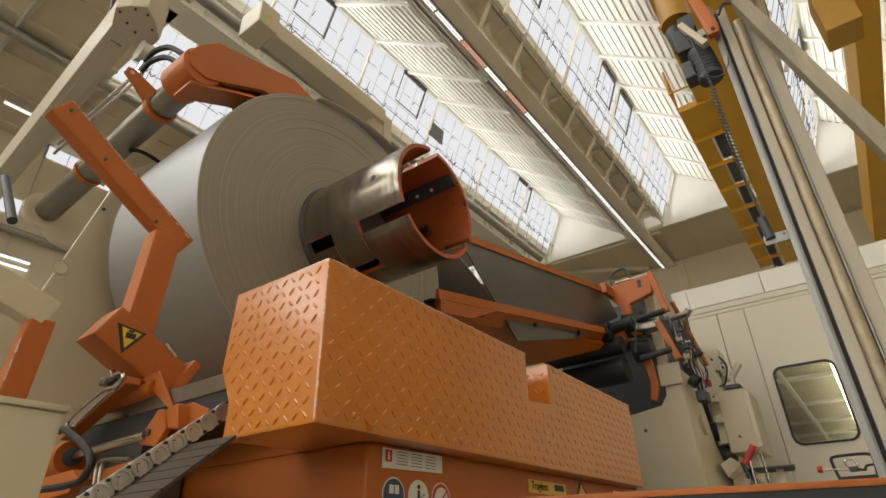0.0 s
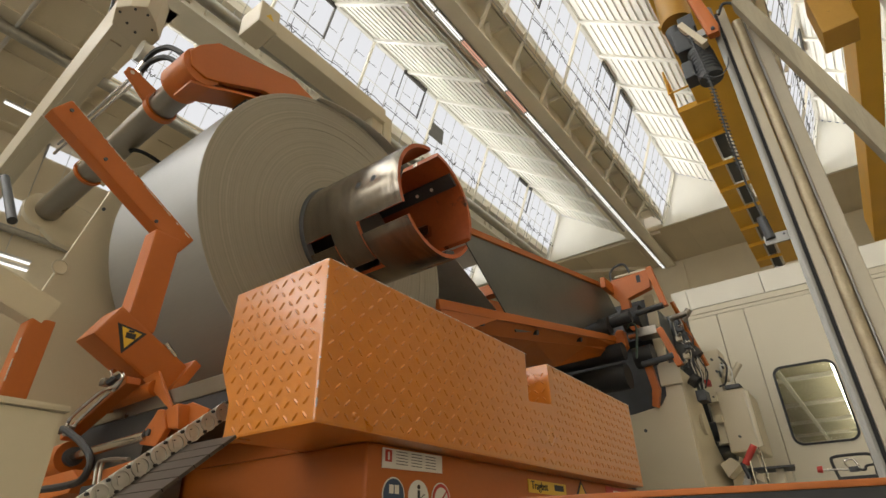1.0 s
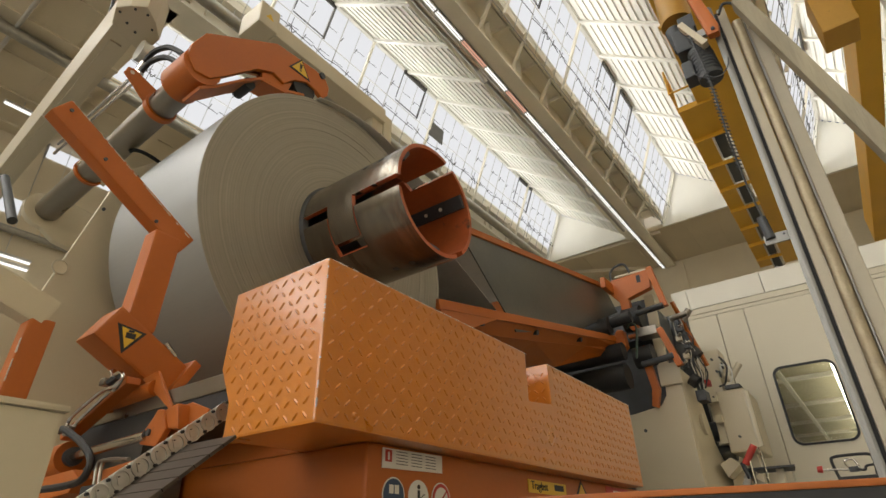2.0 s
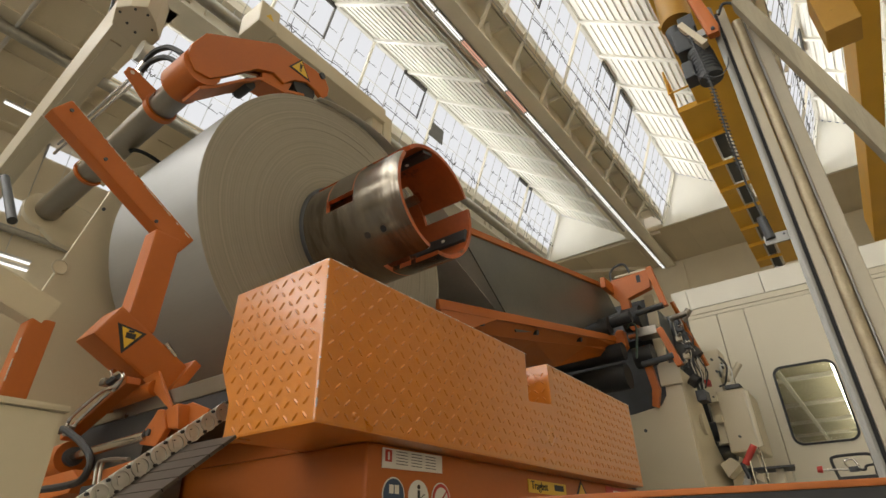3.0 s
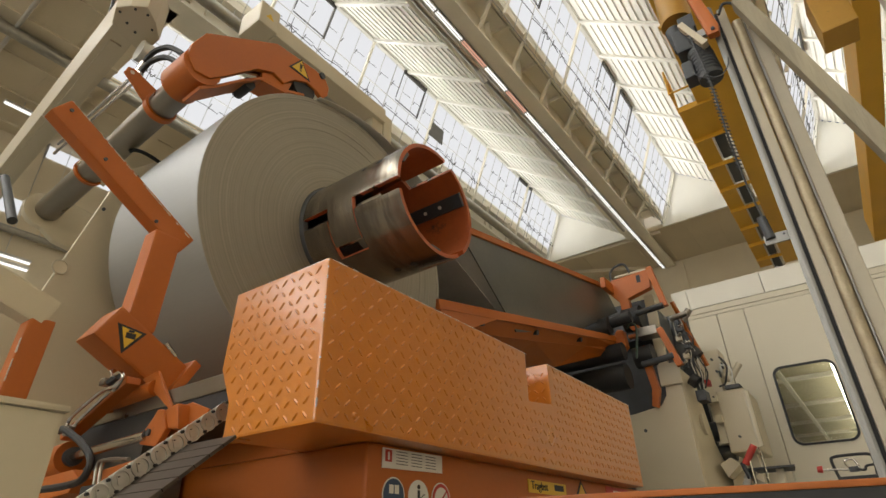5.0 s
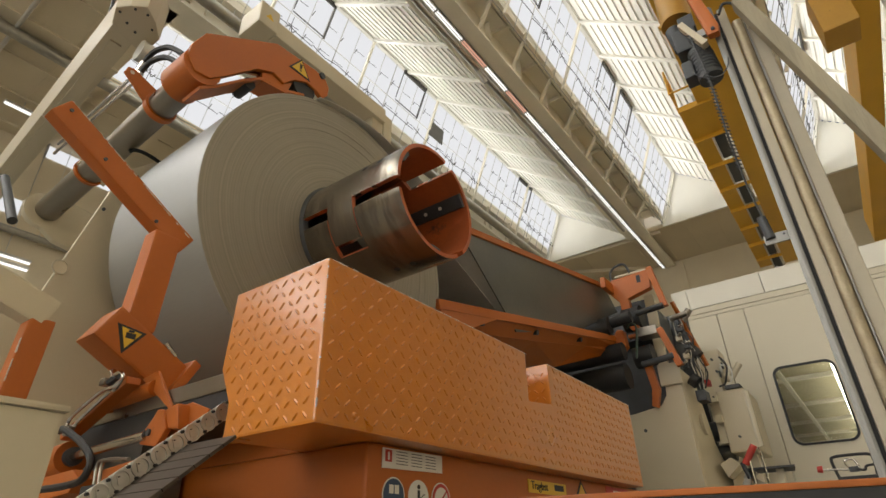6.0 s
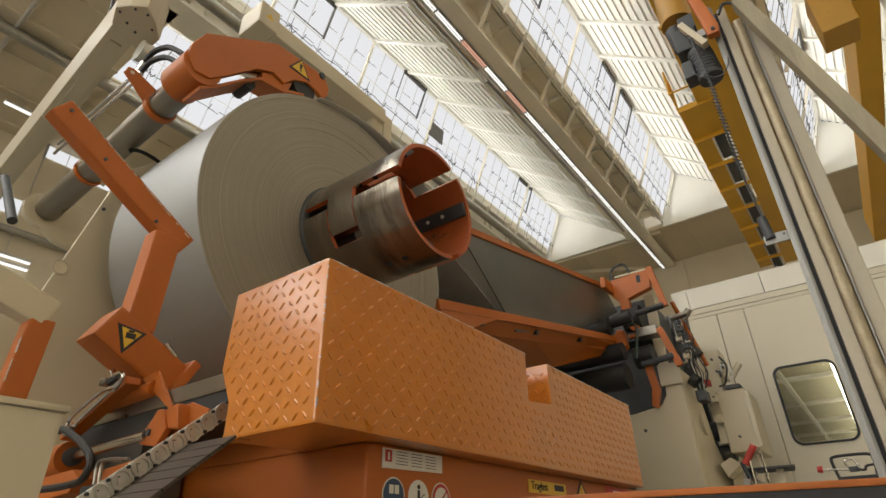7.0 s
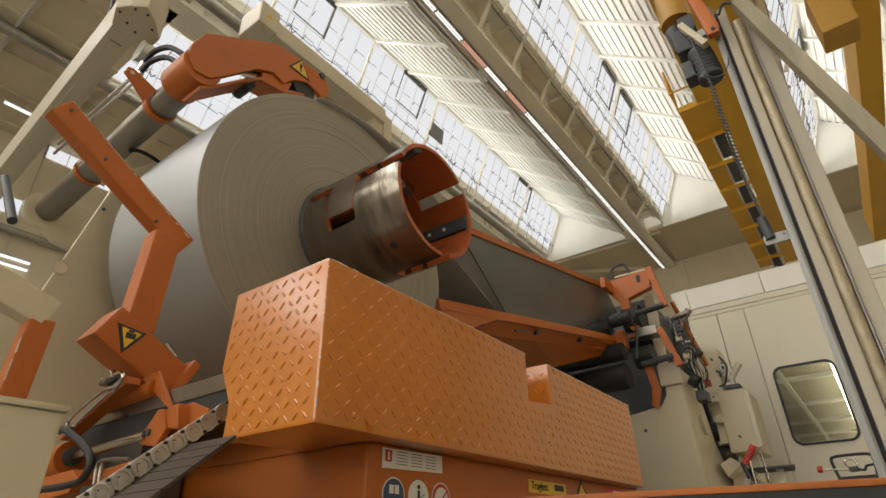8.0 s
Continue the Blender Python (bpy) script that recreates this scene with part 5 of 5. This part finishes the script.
part("bracket", prism([(-1.70, 1.84), (-1.66, 1.875), (-1.61, 1.86), (-1.60, 1.70), (-1.64, 1.66), (-1.71, 1.68)], "y", 5.20, 5.30), ORANGE, lower, bevel=0.008)
part("yoke", prism([(-1.53, 1.68), (-1.46, 1.70), (-1.43, 1.50), (-1.40, 1.26), (-1.45, 1.10), (-1.50, 1.12), (-1.47, 1.28), (-1.50, 1.48)], "y", 5.30, 5.36), ORANGE, lower, bevel=0.008)
part("cross_bar", block(-1.60, -1.31, 5.31, 5.37, 1.80, 1.835), ORANGE, lower, bevel=0.005)
part("roller_end", rod((-1.58, 5.36, 1.60), (-1.40, 5.36, 1.61), 0.105, 24), BLACK, lower, smooth=True)
part("lever", bar((-1.28, 5.27, 1.82), (-1.165, 5.27, 1.43), 0.06, 0.06, (0, 1, 0)), ORANGE, lower, bevel=0.01)
part("clamp_block", block(-1.50, -1.30, 5.24, 5.4, 1.77, 1.86), ROD, lower, bevel=0.01)
part("roller", rod((-2.4, 5.1, 1.60), (-1.60, 5.1, 1.62), 0.085, 24), BLACK, lower, "black rubber covered roller", smooth=True)
part("roller", rod((-2.4, 5.1, 1.36), (-1.60, 5.1, 1.38), 0.12, 24), BLACK, lower, "black rubber covered roller", smooth=True)
part("stub_shaft", rod((-1.50, 5.25, 1.50), (-1.20, 5.25, 1.53), 0.03, 16), GREY_MOTOR, lower, smooth=True)
part("hose", hose([(-1.56, 5.2, 1.86), (-1.52, 5.18, 1.90), (-1.47, 5.18, 1.86), (-1.49, 5.18, 1.7), (-1.52, 5.18, 1.55)], 0.010), HOSE_GREEN, lower, "thin green hose", smooth=True)

# strip peeling off the coil
SD = Vector((0, 0.847, -0.531))
SN = Vector((0, 0.531, 0.847))
fixed = thing("strip_wrap", "grey steel strip lifting off the coil", "steel strip", (-2.15, 2.0, 2.0))
pts = []
for i in range(13):
    t = i / 12
    a = -20 + 38 * t
    pts.append((AX_Y + (COIL_R + 0.003 + 0.05 * t * t) * math.sin(radians(a)), AX_Z + (COIL_R + 0.003 + 0.05 * t * t) * math.cos(radians(a))))
e0 = Vector((0, 2.716, 1.825)) + SD * 0.17 - SN * 0.002
for i in range(1, 9):
    t = i / 8
    a, b = Vector((0, *pts[12])), e0
    m_ = e0 - SD * 0.55
    q = (1 - t) ** 2 * a + 2 * t * (1 - t) * m_ + t * t * b
    pts.append((q.y, q.z))
part("sheet", prism(pts + [(y - 0.001, z - 0.003) for y, z in reversed(pts)], "x", COIL_X0, -1.772), STRIP, fixed, smooth=True)
S0 = Vector((-2.15, 2.716, 1.825)) + SD * 0.19
strip = thing("strip_end", "free end of the grey steel strip", "steel strip", S0)
sv = []
for s in (0.0, -0.56):
    for h in (0.0, -0.003):
        for x in (COIL_X0, -1.768):
            p = S0 + SD * s + SN * h
            sv.append((x, p.y, p.z))
part("sheet", (sv, [(0, 1, 3, 2), (4, 6, 7, 5), (0, 4, 5, 1), (2, 3, 7, 6), (0, 2, 6, 4), (1, 5, 7, 3)]), STRIP, strip)

# straightener head behind the tables
head = thing("straightener", "cream painted straightener frame with an open throat", "straightener", (-1.6, 6.2, FLOOR))
ZT = 1.46
part("front_plate", prism([(-1.22, FLOOR), (-1.22, ZT), (-1.36, ZT), (-1.38, 1.22), (-1.44, 1.135), (-1.72, 1.09), (-1.9, 1.1), (-2.6, 1.1), (-2.6, FLOOR)], "y", 5.40, 5.48), CREAM, head, bevel=0.01)
part("side_plate", prism([(5.49, FLOOR), (7.0, FLOOR), (7.0, 0.75), (6.45, 0.72), (6.25, 0.85), (5.95, 1.45), (5.49, 1.46)], "x", -1.27, -1.22), CREAM, head, bevel=0.01)
# unseen dark block added to keep floor bounce off the lower table
part("bed", block(-2.6, -1.80, 2.70, 5.35, FLOOR, 0.80), GREY_MOTOR, head, bevel=0.01)
part("handle_cup", rod((-1.22, 5.86, 1.0), (-1.19, 5.86, 1.0), 0.10, 24), CREAM, head, smooth=True)
part("cap_strip", block(-1.40, -1.20, 5.36, 5.40, 1.30, 1.50), CREAM, head, bevel=0.008)
# solid dark blocks, coloured for the shade inside the open throat
part("throat", block(-2.6, -1.42, 5.9, 6.5, 1.0, 1.88), GREY_MOTOR, head)
part("back_frame", block(-2.6, -1.28, 6.6, 6.7, FLOOR, 2.4), GREY_MOTOR, head)
part("upper_frame", block(-2.7, -1.45, 5.7, 6.5, 1.89, 2.32), GREY_MOTOR, head, bevel=0.01)
part("mast", block(-1.44, -1.345, 5.56, 5.62, 1.46, 2.30), CREAM, head, bevel=0.006)
part("screw_hole", rod((-1.63, 5.40, 0.93), (-1.63, 5.396, 0.93), 0.016, 12), GREY_MOTOR, head)
GLOSS_CREAM = material("glossy_cream_paint", (0.55, 0.50, 0.38), 0.14, 0, 0.04, 1.2, 40, 0.01, coat=0.8)
feed = thing("roll_feed_cabinet", "cream painted feed cabinet with rounded glossy corner", "machine cabinet", (-0.95, 6.4, FLOOR))
part("body", block(-1.10, -0.83, 6.20, 6.9, 0.76, 1.36), CREAM, feed, bevel=0.03, segments=3)
part("top_cap", block(-1.0, -0.86, 6.18, 6.6, 1.362, 1.40), GREY_MOTOR, feed, bevel=0.006)
part("column", block(-1.175, -1.095, 6.25, 6.4, 0.86, 1.35), CREAM, feed, bevel=0.01)
part("upper_box", block(-1.24, -0.98, 6.25, 6.5, 1.50, 1.80), CREAM, feed, bevel=0.01)
part("mid_box", block(-1.20, -1.02, 6.22, 6.4, 1.24, 1.50), CREAM, feed, bevel=0.01)
part("pedestal", block(-1.16, -1.05, 6.3, 6.8, FLOOR, 0.62), CREAM, feed, bevel=0.01)
part("guard_edge", rod((-0.835, 6.23, 0.80), (-0.835, 6.23, 1.33), 0.034, 16), GLOSS_CREAM, feed, "glossy cream rounded edge", smooth=True)
part("drive_roll", rod((-1.9, 6.5, 1.02), (-1.10, 6.5, 1.02), 0.10, 24), GREY_MOTOR, feed, smooth=True)
part("drive_roll", rod((-1.9, 6.5, 0.80), (-1.10, 6.5, 0.80), 0.08, 24), DARK_PLATE, feed, smooth=True)
part("foot_plate", prism([(-1.18, 0.649), (-1.077, 0.70), (-1.015, 0.633), (-1.135, 0.526)], "y", 6.0, 6.25), CREAM, feed, bevel=0.006)
part("beacon", block(-1.22, -1.16, 6.3, 6.36, 1.80, 1.86), ORANGE, feed, bevel=0.005)
part("stay", block(-0.96, -0.90, 6.4, 6.5, FLOOR, 0.76), CREAM, feed)
for z in (0.85, 1.05, 1.25):
    part("clamp", block(-1.16, -1.09, 6.16, 6.24, z, z + 0.07), CREAM, feed, bevel=0.006)
for x, z in ((-1.05, 1.68), (-1.03, 1.55), (-1.12, 1.3), (-0.98, 0.9)):
    part("screw", rod((x, 6.16, z), (x, 6.2, z), 0.012, 8), GREY_MOTOR, feed)
valves = thing("valve_block", "cluster of steel valves, black knobs and cables", "valve block", (-1.2, 5.7, 1.5))
part("valve", rod((-1.20, 5.45, 1.95), (-1.04, 5.45, 1.97), 0.028, 14), ROD, valves, smooth=True)
part("valve", rod((-1.10, 5.5, 1.92), (-1.02, 5.5, 2.02), 0.035, 12), ROD, valves, smooth=True)
part("knob", rod((-1.17, 5.6, 1.38), (-1.12, 5.6, 1.33), 0.062, 16), BLACK, valves, smooth=True)
part("knob", rod((-1.10, 5.6, 1.66), (-1.05, 5.6, 1.58), 0.05, 14), BLACK, valves, smooth=True)
part("valve_body", block(-1.17, -1.08, 5.62, 5.8, 1.17, 1.27), GREY_MOTOR, valves, bevel=0.01)
part("bracket", block(-1.09, -1.04, 5.72, 5.8, 1.32, 1.38), SIGN_RED, valves, bevel=0.01)
rnd_v = random.Random(3)
for i in range(7):
    x = -1.19 + 0.014 * i
    pts = [(x, 5.45, 1.98)] + [(x + 0.035 * rnd_v.uniform(-1, 1) + 0.015 * j, 5.46 + 0.03 * j, 1.98 - 0.115 * j) for j in range(1, 6)] + [(-1.13 + 0.01 * i, 5.65, 1.28)]
    part("cable", hose(pts, 0.0035 + 0.0012 * (i % 3)), (BLACK, GALV, GREY_MOTOR)[i % 3], valves, smooth=True)
for i in range(6):
    x, z = -1.17 + 0.03 * (i % 3), 1.50 + 0.09 * i
    part("fitting", rod((x, 5.46, z), (x + 0.035, 5.44, z + 0.012), 0.014, 8), (CHROME, ROD)[i % 2], valves)
    part("small_valve", block(x - 0.03, x + 0.02, 5.48, 5.54, z - 0.04, z + 0.01), (GREY_MOTOR, CREAM)[i % 2], valves, bevel=0.004)
for i in range(4):
    part("terminal", block(-1.02 + 0.02 * i, -1.005 + 0.02 * i, 6.2, 6.26, 1.50 + 0.04 * i, 1.56 + 0.04 * i), (GREY_MOTOR, GALV)[i % 2], valves, bevel=0.003)
part("cable", hose([(-0.98, 6.2, 1.70), (-0.93, 6.18, 1.60), (-0.95, 6.18, 1.50), (-0.99, 6.2, 1.42), (-1.05, 6.2, 1.40)], 0.010), BLACK, valves, smooth=True)
part("cable", hose([(-0.99, 6.2, 1.62), (-0.90, 6.18, 1.56), (-0.91, 6.18, 1.45), (-0.97, 6.2, 1.40)], 0.008), GALV, valves, smooth=True)
part("sensor", rod((-0.92, 6.3, 1.50), (-0.82, 6.3, 1.62), 0.03, 12), CREAM, valves, smooth=True)
part("bar", bar((-1.14, 5.4, 2.1), (-1.02, 5.7, 1.5), 0.03, 0.03), ORANGE, valves)

# folding stand with a red lever in front of the enclosure
stand = thing("lever_stand", "grey folding bench with a red toggle lever and chain", "workbench", (-0.8, 5.4, FLOOR))
part("tray", prism([(-0.86, 5.2), (-0.50, 5.2), (-0.54, 5.55), (-0.80, 5.55)], "z", 0.50, 0.515), GREY_MOTOR, stand, bevel=0.003)
part("leg", bar((-0.80, 5.3, 0.50), (-1.0, 5.3, 0.27), 0.04, 0.05), ROD, stand)
part("leg", bar((-0.62, 5.3, 0.50), (-0.66, 5.3, FLOOR), 0.06, 0.05), CREAM, stand)
part("bracket", bar((-0.88, 5.3, 0.47), (-0.62, 5.3, 0.30), 0.03, 0.04), ROD, stand)
part("lever", rod((-0.84, 5.2, 0.545), (-0.74, 5.2, 0.68), 0.026, 12), SIGN_RED, stand, "red lever handle", smooth=True)
part("clamp", rod((-0.86, 5.2, 0.56), (-0.83, 5.2, 0.44), 0.018, 8), GREY_MOTOR, stand)
part("clamp_pin", rod((-0.80, 5.2, 0.57), (-0.80, 5.2, 0.40), 0.012, 8), CHROME, stand)
part("clamp_foot", block(-1.0, -0.86, 5.2, 5.3, 0.26, 0.31), GREY_MOTOR, stand)
for i in range(9):
    z = 0.66 - 0.038 * i
    part("chain_link", rod((-0.71 + 0.004 * (i % 2), 5.2, z), (-0.706, 5.2, z - 0.03), 0.009, 6), CHROME, stand)
part("base_tool", joined(block(-0.95, -0.75, 5.2, 5.32, 0.20, 0.25), rod((-0.72, 5.2, 0.22), (-0.62, 5.2, 0.2), 0.02, 8)), BLACK, stand, bevel=0.004)

tools = thing("tool_rack", "black framed tool tray with a wrench and red handle", "tool rack", (-0.1, 4.2, FLOOR))
part("frame", hose([(-0.195, 4.2, 0.31), (-0.209, 4.2, 0.415), (-0.185, 4.2, 0.437), (-0.10, 4.2, 0.441), (-0.022, 4.2, 0.437), (-0.002, 4.2, 0.41), (-0.012, 4.2, 0.30)], 0.0085), BLACK, tools, smooth=True)
part("tray", block(-0.205, -0.005, 4.17, 4.26, 0.27, 0.325), BLACK, tools, bevel=0.01)
part("wrench", hose([(-0.12, 4.18, 0.345), (-0.145, 4.18, 0.405), (-0.10, 4.18, 0.412), (-0.085, 4.18, 0.36), (-0.13, 4.18, 0.35)], 0.006), CHROME, tools, smooth=True)
part("hook_bar", hose([(-0.10, 4.17, 0.36), (-0.06, 4.17, 0.352), (-0.045, 4.17, 0.372), (0.012, 4.17, 0.377)], 0.007), BLACK, tools, smooth=True)
part("wrench_body", block(-0.135, -0.085, 4.17, 4.19, 0.345, 0.375), GREY_MOTOR, tools, bevel=0.006)
part("handle", rod((-0.265, 4.18, 0.371), (-0.293, 4.18, 0.374), 0.021, 14, 0.017), SIGN_RED, tools, "red handle", smooth=True)
part("shank", rod((-0.27, 4.18, 0.371), (-0.10, 4.18, 0.357), 0.006, 8), CHROME, tools)
part("stand", block(-0.14, -0.06, 4.2, 4.24, FLOOR, 0.27), GREY_MOTOR, tools)

# tall post of aluminium profiles with motor and threaded spindle
RAIL = material("mottled_brass_rail", (0.36, 0.30, 0.20), 0.48, 0.45, 0.3, 20, 160, 0.25)
TAN_PAINT = material("tan_post_paint", (0.40, 0.355, 0.265), 0.5, 0.1, 0.12, 4, 60, 0.03)
post = thing("profile_post", "tall aluminium profile post with a brass-toned round rail", "post", (0.08, 1.6, FLOOR))
part("profile", block(-0.003, 0.0165, 1.58, 1.66, FLOOR, 1.62), ALU, post, bevel=0.004)
part("profile_lip", block(0.0025, 0.0115, 1.574, 1.58, FLOOR, 1.62), ALU, post, bevel=0.002)
part("groove", block(0.0170, 0.0255, 1.60, 1.66, FLOOR, 1.60), BLACK, post)
part("rear_profile", block(0.026, 0.052, 1.585, 1.66, FLOOR, 1.60), TAN_PAINT, post, bevel=0.004)
part("round_rail", rod((0.070, 1.60, FLOOR), (0.070, 1.60, 1.52), 0.0165, 24), RAIL, post, "mottled brass-toned round rail", smooth=True)
part("rail_lip", block(0.0875, 0.0905, 1.59, 1.66, FLOOR, 1.5), ALU, post)
part("back_plate", block(0.092, 0.128, 1.60, 1.66, FLOOR, 1.48), TAN_PAINT, post, bevel=0.004)
part("bracket", block(-0.062, -0.003, 1.60, 1.606, 0.715, 0.745), ALU, post, bevel=0.002)
for x in (-0.05, -0.012):
    part("screw", rod((x, 1.60, 0.735), (x, 1.597, 0.735), 0.003, 8), GREY_MOTOR, post)
brace = thing("timber_brace", "weathered grey timber brace leaning on the post", "timber", (0.56, 1.545, FLOOR))
part("plank", bar((0.092, 1.545, 1.545), (0.56, 1.545, FLOOR), 0.04, 0.052, (0, 1, 0)), TIMBER, brace, bevel=0.003)
for t in (0.03, 0.06):
    part("screw", rod((0.092 + 0.468 * t, 1.523, 1.545 - 1.895 * t), (0.092 + 0.468 * t, 1.5265, 1.545 - 1.895 * t), 0.004, 8), GREY_MOTOR, brace)
motor = thing("spindle_motor", "dark grey geared motor with a threaded spindle", "motor", (-0.08, 1.6, 1.4))
part("body", rod((-0.062, 1.60, 1.47), (-0.052, 1.60, 1.34), 0.038, 24), GREY_MOTOR, motor, smooth=True)
part("gearbox", block(-0.125, -0.05, 1.57, 1.65, 1.48, 1.58), GREY_MOTOR, motor, bevel=0.008)
for i in range(7):
    part("cooling_fin", rod((-0.0605 + 0.0012 * i, 1.60, 1.45 - 0.014 * i), (-0.0603 + 0.0012 * i, 1.60, 1.445 - 0.014 * i), 0.0405, 24), GREY_MOTOR, motor)
part("terminal_box", block(-0.125, -0.09, 1.57, 1.63, 1.36, 1.43), GREY_MOTOR, motor, bevel=0.006)
part("cream_plate", bar((-0.088, 1.55, 1.57), (-0.035, 1.55, 1.44), 0.02, 0.03, (0, 1, 0)), CREAM, motor, bevel=0.003)
part("mount", block(-0.07, -0.02, 1.555, 1.57, 1.49, 1.52), ALU, motor)
sp = [(-0.075, 1.54, 1.56), (-0.058, 1.545, 1.30), (-0.060, 1.55, 1.05), (-0.057, 1.58, 0.90), (-0.045, 1.60, 0.78)]
part("spindle", hose(sp, 0.0030, 8), GREY_MOTOR, motor, smooth=True)
for i in range(44):
    t = i / 43
    z = 1.55 - 0.60 * t
    x = -0.075 + 0.017 * min(1, (1.56 - z) / 0.26)
    part("thread", rod((x - 0.0085, 1.543, z + 0.001), (x + 0.0085, 1.543, z - 0.011), 0.0021, 5), GREY_MOTOR, motor)
part("upper_motor", rod((-0.118, 1.60, 1.615), (-0.105, 1.60, 1.515), 0.027, 20), GREY_MOTOR, motor, smooth=True)
part("upper_box", block(-0.095, -0.045, 1.57, 1.62, 1.565, 1.63), GREY_MOTOR, motor, bevel=0.005)
part("cable", hose([(-0.10, 1.56, 1.37), (-0.075, 1.555, 1.325), (-0.03, 1.555, 1.30), (0.0, 1.56, 1.325), (0.012, 1.57, 1.37)], 0.0018, 6), GREY_MOTOR, motor, smooth=True)
for i in range(5):
    part("bolt", rod((-0.072 + 0.011 * i, 1.548, 1.545 - 0.022 * i), (-0.072 + 0.011 * i, 1.543, 1.545 - 0.022 * i), 0.0035, 8), CHROME, motor)
part("coupling", rod((-0.052, 1.60, 0.80), (-0.045, 1.60, 0.73), 0.013, 12), GREY_MOTOR, motor)
capm = thing("drive_cover", "orange drive cover at the head of the post", "machine cover", (-0.05, 1.55, 1.6))
part("cover", rod((-0.10, 1.62, 1.655), (-0.09, 1.62, 1.95), 0.055, 28), OCHRE, capm, smooth=True)
part("lug", prism([(-0.02, 1.46), (0.015, 1.455), (0.02, 1.49), (-0.03, 1.80), (-0.06, 1.80)], "y", 1.53, 1.56), ORANGE, capm, bevel=0.01)
part("bolt", rod((0.0, 1.53, 1.475), (0.0, 1.525, 1.475), 0.006, 10), GREY_MOTOR, capm)
part("hook", hose([(0.03, 1.55, 1.54), (0.05, 1.55, 1.575), (0.075, 1.55, 1.56), (0.08, 1.55, 1.53)], 0.005), BLACK, capm)


# ---------------------------------------------------------------- movement
def motions():
    turns = [(0.0, 35.6), (1.0, 35.6), (1.1, 37.2), (1.2, 42.8), (1.4, 50.3), (1.55, 56.4), (1.75, 57.6), (1.95, 60.5), (2.4, 79.0), (2.8, 97.0), (3.0, 106.5), (3.2, 114.5), (3.35, 117.2), (3.5, 118.5),
             (3.6, 121.5), (3.7, 126.0), (3.8, 132.0), (3.9, 139.0), (4.0, 145.0), (4.2, 156.0), (4.4, 170.3), (4.55, 177.8), (4.7, 179.8), (5.8, 180.5), (6.0, 181.0), (6.6, 186.0), (7.0, 191.5), (7.4, 197.2), (8.0, 208.5)]
    walk(drum, [(t, pose(DRUM_X1, AX_Y, AX_Z, rx=PHASE - a)) for t, a in turns])
    walk(coil, [(t, pose(COIL_X1, AX_Y, AX_Z, rx=PHASE - a)) for t, a in turns])
    # the hold-down arm lifts off the coil
    lifts = [(0.0, -21.0), (1.0, -21.0), (1.1, -18.0), (1.2, -12.5), (1.3, -6.5), (1.4, -1.8), (1.5, 0.0), (8.0, 0.0)]
    walk(hold_arm, [(t, pose(ARM_X, PIV_Y, PIV_Z, rx=a)) for t, a in lifts])
    # the guide tables open
    opens = [(0.0, 1.0), (0.2, 0.78), (0.4, 0.52), (0.6, 0.22), (0.8, 0.02), (0.9, 0.0), (8.0, 0.0)]
    walk(upper, [(t, pose(-1.75, JAW_Y, JAW_Z - 0.055 * k, rx=0.25 * k)) for t, k in opens])
    walk(lower, [(t, pose(-1.7, JAW_Y, 1.7 + 0.062 * k, rx=0.05 * k)) for t, k in opens])
    # the strip's free end runs down between the tables
    runs = [(0.0, 0.0), (1.0, 0.0), (1.2, 0.03), (1.4, 0.12), (1.55, 0.19), (1.75, 0.24), (1.95, 0.30), (2.4, 0.48), (2.8, 0.5), (8.0, 0.5)]
    walk(strip, [(t, Matrix.Translation(S0 + SD * s)) for t, s in runs])
    # the hoist sways a little
    sway = [(0.0, 0.045), (0.6, 0.02), (1.2, -0.01), (2.0, 0.0), (2.8, 0.025), (3.6, 0.035), (4.4, -0.005), (5.2, -0.01), (6.0, 0.01), (6.8, 0.0), (8.0, -0.005)]
    walk(hoist, [(t, Matrix.Translation((1.7 + d, 7.6, 7.6))) for t, d in sway])


motions()
